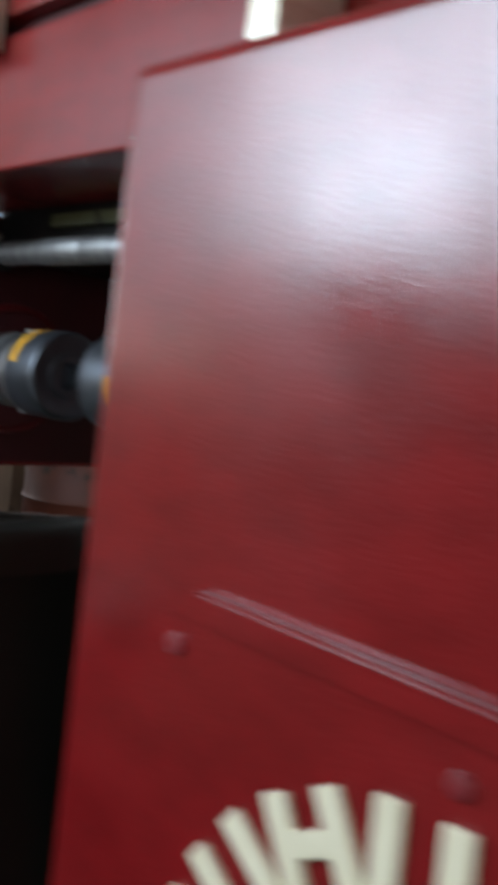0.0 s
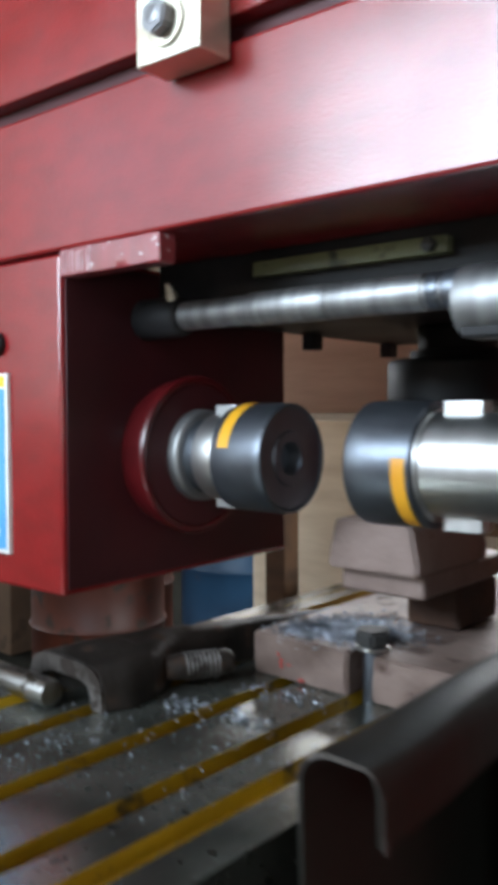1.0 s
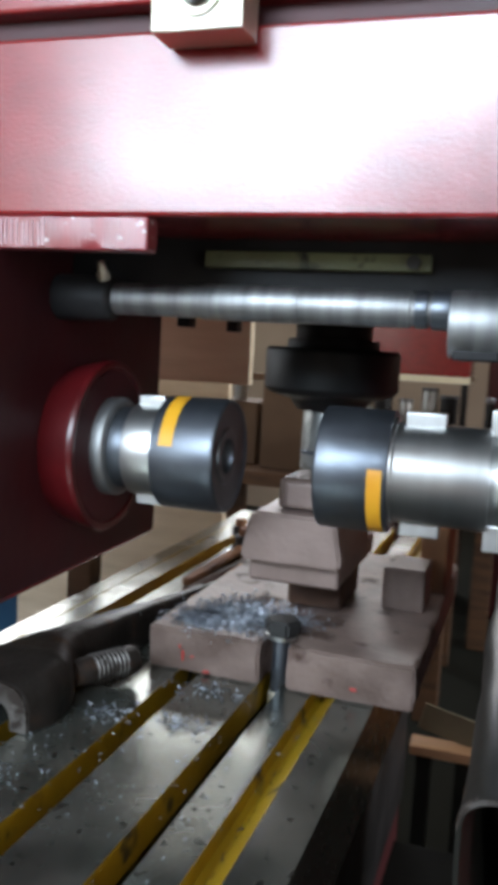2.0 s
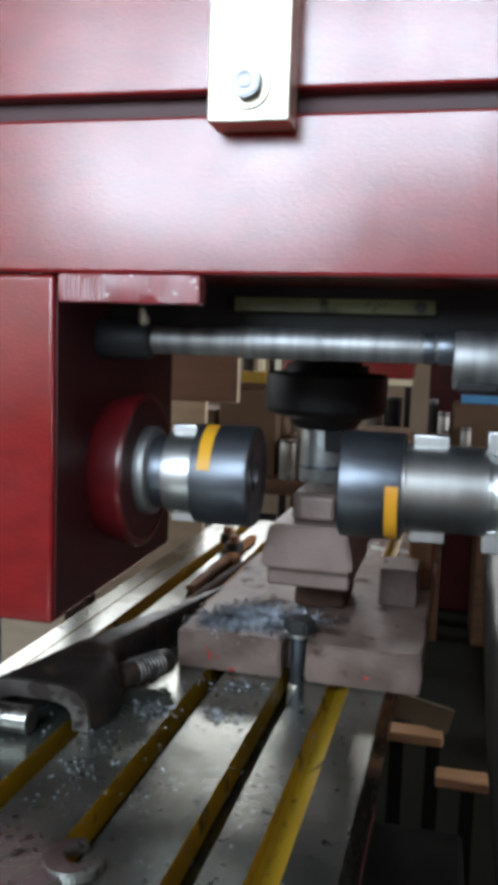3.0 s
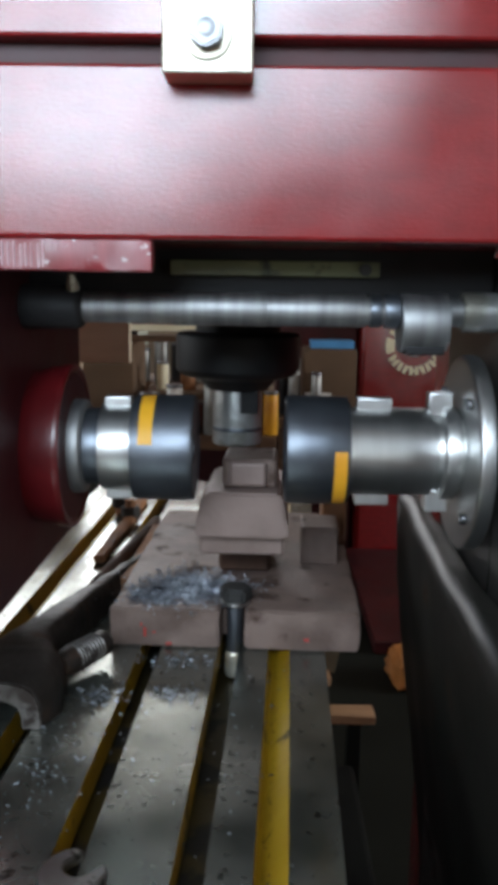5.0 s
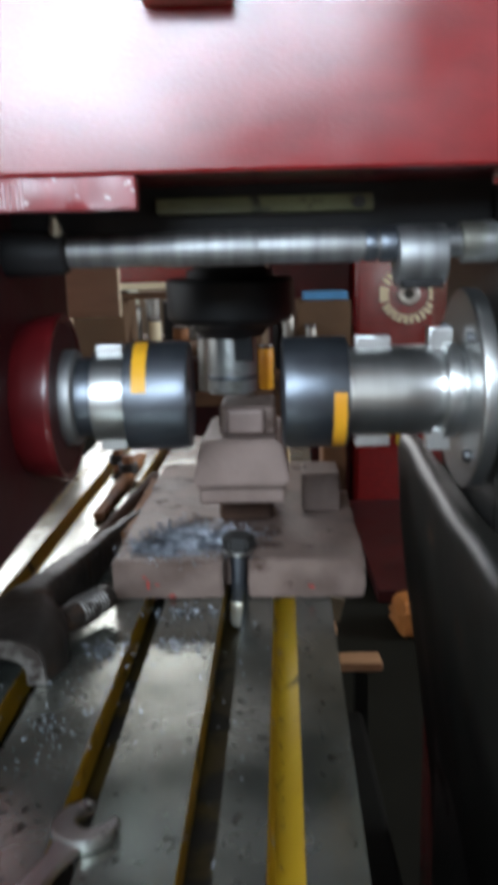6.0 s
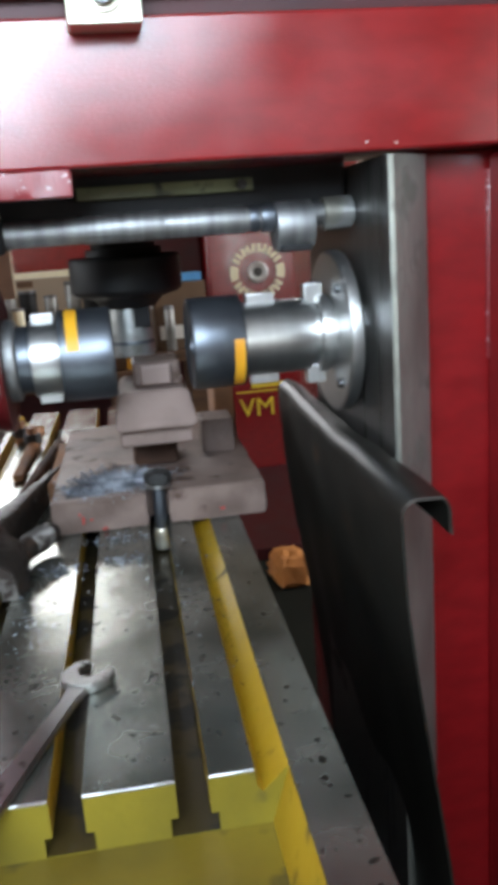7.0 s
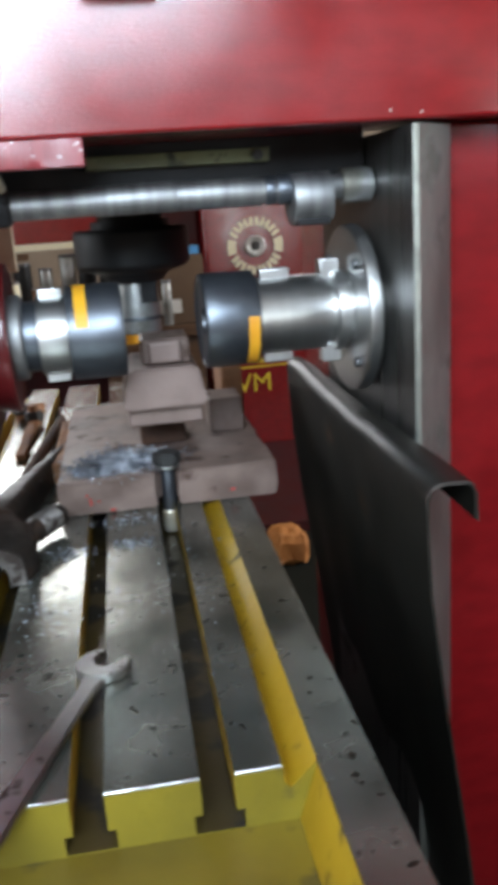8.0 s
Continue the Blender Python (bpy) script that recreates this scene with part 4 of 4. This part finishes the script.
part("cut_edge", at_home(rimb, gd), WORN_IRON, gd, "bright sheared sheet edge")
part("foot", at_home(box(0.228, 0.258, -0.05, 0.35, 0.0, 0.360, 0.003), gd), CAST_BLACK, gd)

# ---- behind the machine ----
part_y = 3.40
rm = thing("red_machine", "dark red painted machine with a round cream emblem behind", "machine", (0.8, part_y, 0.0))
part("cabinet", at_home(box(0.50, 1.30, part_y, part_y + 0.8, 0.0, 1.62, 0.02, 3), rm), RED, rm)
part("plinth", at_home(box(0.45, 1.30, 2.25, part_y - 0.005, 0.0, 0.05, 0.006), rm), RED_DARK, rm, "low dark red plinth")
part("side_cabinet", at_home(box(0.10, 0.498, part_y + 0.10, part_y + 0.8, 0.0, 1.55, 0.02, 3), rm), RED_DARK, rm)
LX, LZ, LR = 0.752, 1.050, 0.138
part("emblem_disc", at_home(lathe(soft([(part_y + 0.002, 0.0), (part_y + 0.002, 0.052), (part_y - 0.012, 0.052), (part_y - 0.014, 0.040), (part_y - 0.006, 0.036), (part_y - 0.006, 0.0)], 0.002), "y", (LX, 0, LZ), 40), rm), STEEL, rm, "polished round hub")
part("hub_bore", at_home(lathe(soft([(part_y - 0.004, 0.0), (part_y - 0.004, 0.024), (part_y - 0.009, 0.024), (part_y - 0.009, 0.0)], 0.001), "y", (LX, 0, LZ), 28), rm), BOLT_DARK, rm, "dark hub bore")
for i in range(10):
    a = radians(90 + 27 * (i - 2)) if i < 5 else radians(270 + 27 * (i - 7))
    for k in (-1, 1):
        w = 0.0185
        bm = box(-w / 2 + k * 0.014, w / 2 + k * 0.014, part_y - 0.006, part_y + 0.001, -0.021, 0.021, 0.001, 1)
        if i % 2:
            box(-0.01, 0.01, part_y - 0.005, part_y + 0.001, -0.006, 0.006, bm=bm)
        bm.transform(Matrix.Translation((LX + (LR - 0.021) * math.cos(a), 0, LZ + (LR - 0.021) * math.sin(a))) @ Matrix.Rotation(-(a - radians(90)), 4, "Y"))
        part("emblem_bar", at_home(bm, rm), CREAM, rm, "cream painted emblem bar")
for a0 in (-17, 163):
    bm = lathe([(part_y + 0.001, LR - 0.042), (part_y - 0.006, LR - 0.042), (part_y - 0.006, LR), (part_y + 0.001, LR)], "y", (LX, 0, LZ), 14, (a0, a0 + 34))
    part("emblem_arc", at_home(bm, rm), CREAM, rm, "solid cream emblem arc")
letter("VM", 0.135, 0.002, TEXT_YELLOW, rm, Matrix.Translation((0.705 - 0.8, -0.003, 0.325)) @ FRONT, "letters")
part("print_bar", at_home(box(0.68, 0.86, part_y - 0.004, part_y + 0.001, 0.470, 0.495), rm), TEXT_YELLOW, rm, "yellow line of unreadable print")
part("print_line", at_home(box(0.60, 0.88, part_y - 0.004, part_y + 0.001, 0.448, 0.456), rm), TEXT_YELLOW, rm)

bd = thing("plywood_board", "beige rough plywood board standing behind the spindle head", "board", (-0.3, 0.63, 0.0))
part("sheet", at_home(box(-0.48, -0.168, 0.62, 0.638, 1.168, 1.75, 0.001, 1), bd), BOARD, bd)
part("post", at_home(box(-0.46, -0.42, 0.64, 0.68, 0.0, 1.70, 0.002), bd), WOOD, bd)


def drum(x, y, mat, label):
    ob = thing("oil_drum", label, "drum", (x, y, 0), "drums on the floor")
    prof = [(0.0, 0.0), (0.0, 0.28), (0.02, 0.288), (0.03, 0.28), (0.27, 0.28), (0.285, 0.29), (0.30, 0.28), (0.55, 0.28), (0.565, 0.29), (0.58, 0.28), (0.84, 0.28), (0.85, 0.288), (0.865, 0.285), (0.86, 0.27), (0.84, 0.26), (0.84, 0.0)]
    part("shell", at_home(lathe(prof, "z", (x, y, 0), 40), ob), mat, ob)
    part("bung", at_home(lathe([(0.84, 0.0), (0.84, 0.03), (0.855, 0.03), (0.855, 0.0)], "z", (x + 0.15, y, 0), 16), ob), BOLT_DARK, ob)


drum(-1.72, 2.15, BLUE, "blue painted steel oil drum on the floor")
drum(-2.36, 1.9, DRUM_RED, "rust red steel oil drum on the floor")
drum(-2.9, 2.5, DRUM_RED, "rust red steel oil drum on the floor")


def carton(x0, x1, y0, y1, z0, z1, label="brown cardboard carton stacked among the clutter", mat=CARD):
    ob = thing("carton", label, "box", ((x0 + x1) / 2, y0, z0), "cartons behind the machine")
    part("box_body", at_home(box(x0, x1, y0, y1, z0, z1 - 0.002, 0.004), ob), mat, ob)
    part("flap", at_home(box(x0 + 0.004, (x0 + x1) / 2 - 0.002, y0 + 0.002, y1 - 0.002, z1 - 0.0018, z1 + 0.004), ob), mat, ob)
    part("flap", at_home(box((x0 + x1) / 2 + 0.002, x1 - 0.004, y0 + 0.002, y1 - 0.002, z1 - 0.0018, z1 + 0.004), ob), mat, ob)


def bench(x0, x1, y0, y1, z):
    ob = thing("work_bench", "old timber work bench loaded with clutter", "bench", ((x0 + x1) / 2, y0, 0))
    part("bench_top", at_home(box(x0, x1, y0, y1, z - 0.05, z, 0.004), ob), WOOD, ob)
    for lx in (x0 + 0.03, x1 - 0.11):
        for ly in (y0 + 0.03, y1 - 0.11):
            part("leg", at_home(box(lx, lx + 0.08, ly, ly + 0.08, 0, z - 0.051, 0.004), ob), WOOD, ob)


bench(-0.95, 0.08, 2.2, 2.9, 0.80)
carton(-0.12, 0.05, 2.25, 2.5, 0.801, 0.98)
carton(-0.40, -0.16, 2.3, 2.6, 0.801, 0.93)
carton(-0.63, -0.42, 2.3, 2.6, 0.801, 1.105)
carton(-0.90, -0.66, 2.35, 2.6, 0.801, 1.02)
carton(-3.6, -3.0, 1.9, 2.4, 0.0, 0.62, "brown cardboard carton on the floor beside a drum")
solo("yellow_box", box(-0.565, -0.475, 2.35, 2.45, 1.1105, 1.172, 0.003), YELLOW, "small yellow box on a cardboard carton", "box")


def tin(x, y, z, r, h, mat, label):
    ob = thing("tin", label, "tin", (x, y, z), "tins on the bench")
    part("can", at_home(lathe(soft([(z, 0.0), (z, r), (z + h * 0.93, r), (z + h * 0.93, 0.0)], 0.003), "z", (x, y, 0), 24), ob), mat, ob)
    part("lid", at_home(lathe(soft([(z + h * 0.93, 0.0), (z + h * 0.93, r * 1.05), (z + h, r * 1.05), (z + h, 0.0)], 0.002), "z", (x, y, 0), 24), ob), BOLT, ob)


for i, (x, y, r, h, m, lab) in enumerate([
        (-0.36, 2.25, 0.035, 0.14, STEEL_DULL, "grey tin on the timber bench"), (-0.27, 2.24, 0.028, 0.17, WHITE, "white tin on the timber bench"),
        (-0.20, 2.27, 0.04, 0.11, DRUM_RED, "rust red tin on the timber bench"), (-0.14, 2.23, 0.03, 0.19, STEEL_DULL, "grey tin on the timber bench"),
        (0.06, 2.24, 0.025, 0.15, BAND, "orange tin on the timber bench")]):
    tin(x, y, 0.801, r, h, m, lab)

# more clutter on the timber bench
solo("timber_plank", turned(rough_block(-0.22, 0.20, -0.015, 0.015, 0.0, 0.022, 0.002, 0.0015, 0.05, 51), Matrix.Translation((-0.46, 2.32, 1.1095)) @ Matrix.Rotation(radians(8), 4, "Z")), WOOD, "brown timber plank lying on a carton", "timber")
for i, (x, y, z, r, h, m, lab) in enumerate([
        (-0.555, 2.42, 1.172, 0.020, 0.05, BOLT_DARK, "small black tin on the yellow box"), (-0.500, 2.40, 1.172, 0.014, 0.07, CREAM, "small cream tin on the yellow box"),
        (-0.33, 2.40, 0.9345, 0.022, 0.10, CREAM, "cream tin on a carton"), (-0.24, 2.42, 0.9345, 0.028, 0.07, RUST, "rusty tin on a carton"),
        (-0.86, 2.45, 1.0245, 0.03, 0.10, BLUE, "blue tin on a carton"), (-0.75, 2.42, 1.0245, 0.024, 0.13, STEEL_DULL, "grey tin on a carton"),
        (0.265, 3.02, 0.751, 0.022, 0.20, STEEL_DULL, "grey tin standing before a carton"), (0.17, 3.06, 0.751, 0.026, 0.26, STEEL_DULL, "tall grey tin on the bench"),
        (0.125, 3.12, 0.751, 0.020, 0.31, CAST_BLACK, "tall black tin on the bench")]):
    tin(x, y, z, r, h, m, lab)
solo("paper_label", box(0.22, 0.33, 3.035, 3.039, 0.80, 0.86, 0.0005, 1), WHITE, "white paper sheet leaning on a carton", "paper")

# red cabinet with a shelf under it
cab = thing("tool_cabinet", "pinkish red glossy cabinet with cream lower edge above a shelf", "cabinet", (-0.3, 3.45, 0.0))
part("upper_case", at_home(box(-0.62, 0.02, 3.45, 3.9, 1.132, 1.95, 0.008, 3), cab), RED, cab)
part("edge_strip", at_home(box(-0.62, 0.02, 3.44, 3.9, 1.100, 1.1315, 0.003), cab), CREAM, cab, "cream painted lower edge")
for px in (-0.61, -0.015):
    part("post", at_home(box(px, px + 0.03, 3.46, 3.50, 0.0, 1.099, 0.003), cab), CAST_BLACK, cab)
part("shelf", at_home(box(-0.62, 0.02, 3.45, 3.9, 0.82, 0.85, 0.003), cab), WOOD, cab)
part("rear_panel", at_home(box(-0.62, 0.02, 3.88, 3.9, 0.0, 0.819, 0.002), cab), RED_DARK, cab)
for i, px in enumerate((-0.56, -0.47, -0.38, -0.27, -0.16, -0.07)):
    tin(px, 3.55, 0.851, 0.032 + 0.006 * (i % 3), 0.16 + 0.03 * ((i * 2) % 3), (STEEL_DULL, STEEL_DULL, CAST_BLACK)[i % 3], "grey metal container on the cabinet shelf")

bench(0.08, 0.445, 3.0, 3.35, 0.75)
carton(0.21, 0.44, 3.05, 3.3, 0.751, 1.045)
solo("blue_box", box(0.24, 0.43, 3.08, 3.2, 1.0505, 1.085, 0.003), SKYBLUE, "flat light blue box on a cardboard carton", "box")

low = thing("plywood_board", "ochre plywood board leaning behind the table", "board", (-0.6, 1.0, 0.0))
part("sheet", at_home(box(-0.77, -0.32, 0.99, 1.008, 0.40, 1.15, 0.001, 1), low), BOARD, low)
part("post", at_home(box(-0.75, -0.71, 1.009, 1.05, 0.0, 1.12, 0.002), low), WOOD, low)
part("post", at_home(box(-0.42, -0.38, 1.009, 1.05, 0.0, 1.12, 0.002), low), WOOD, low)

solo("timber_offcut", turned(box(-0.09, 0.09, -0.03, 0.03, 0.0, 0.035, 0.003), Matrix.Translation((0.17, 1.22, 0.0)) @ Matrix.Rotation(0.3, 4, "Z")), WOOD, "short pale timber offcut on the floor", "timber")
solo("paper_sack", rough_block(0.475, 0.60, 1.95, 2.12, 0.0, 0.105, 0.02, 0.016, 0.018, 61), ORANGE_CARD, "crumpled orange-brown paper sack on the floor", "sack")


# timber pallet behind the machine
pal = thing("timber_pallet", "broken timber pallet with pale slats behind the guard", "pallet", (0.16, 1.05, 0.0))
for k, (x0, x1, y0, z0) in enumerate(((0.065, 0.182, 1.03, 0.466), (0.172, 0.275, 1.01, 0.392))):
    part("slat", at_home(rough_block(x0, x1, y0, y0 + 0.05, z0, z0 + 0.020, 0.002, 0.0015, 0.03, 20 + k), pal), PALE_WOOD, pal, "pale sawn slat")
# bearers take the floor's near-black in place of shade
for px, pz in ((0.075, 0.4655), (0.150, 0.4655), (0.225, 0.3915)):
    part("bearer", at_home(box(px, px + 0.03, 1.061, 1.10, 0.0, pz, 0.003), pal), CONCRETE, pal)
part("card", at_home(turned(box(-0.055, 0.065, -0.002, 0.002, 0.0, 0.052, 0.0005, 1), Matrix.Translation((0.128, 1.07, 0.494)) @ Matrix.Rotation(radians(13), 4, "Y")), pal), OLIVE_CARD, pal, "faded olive card")
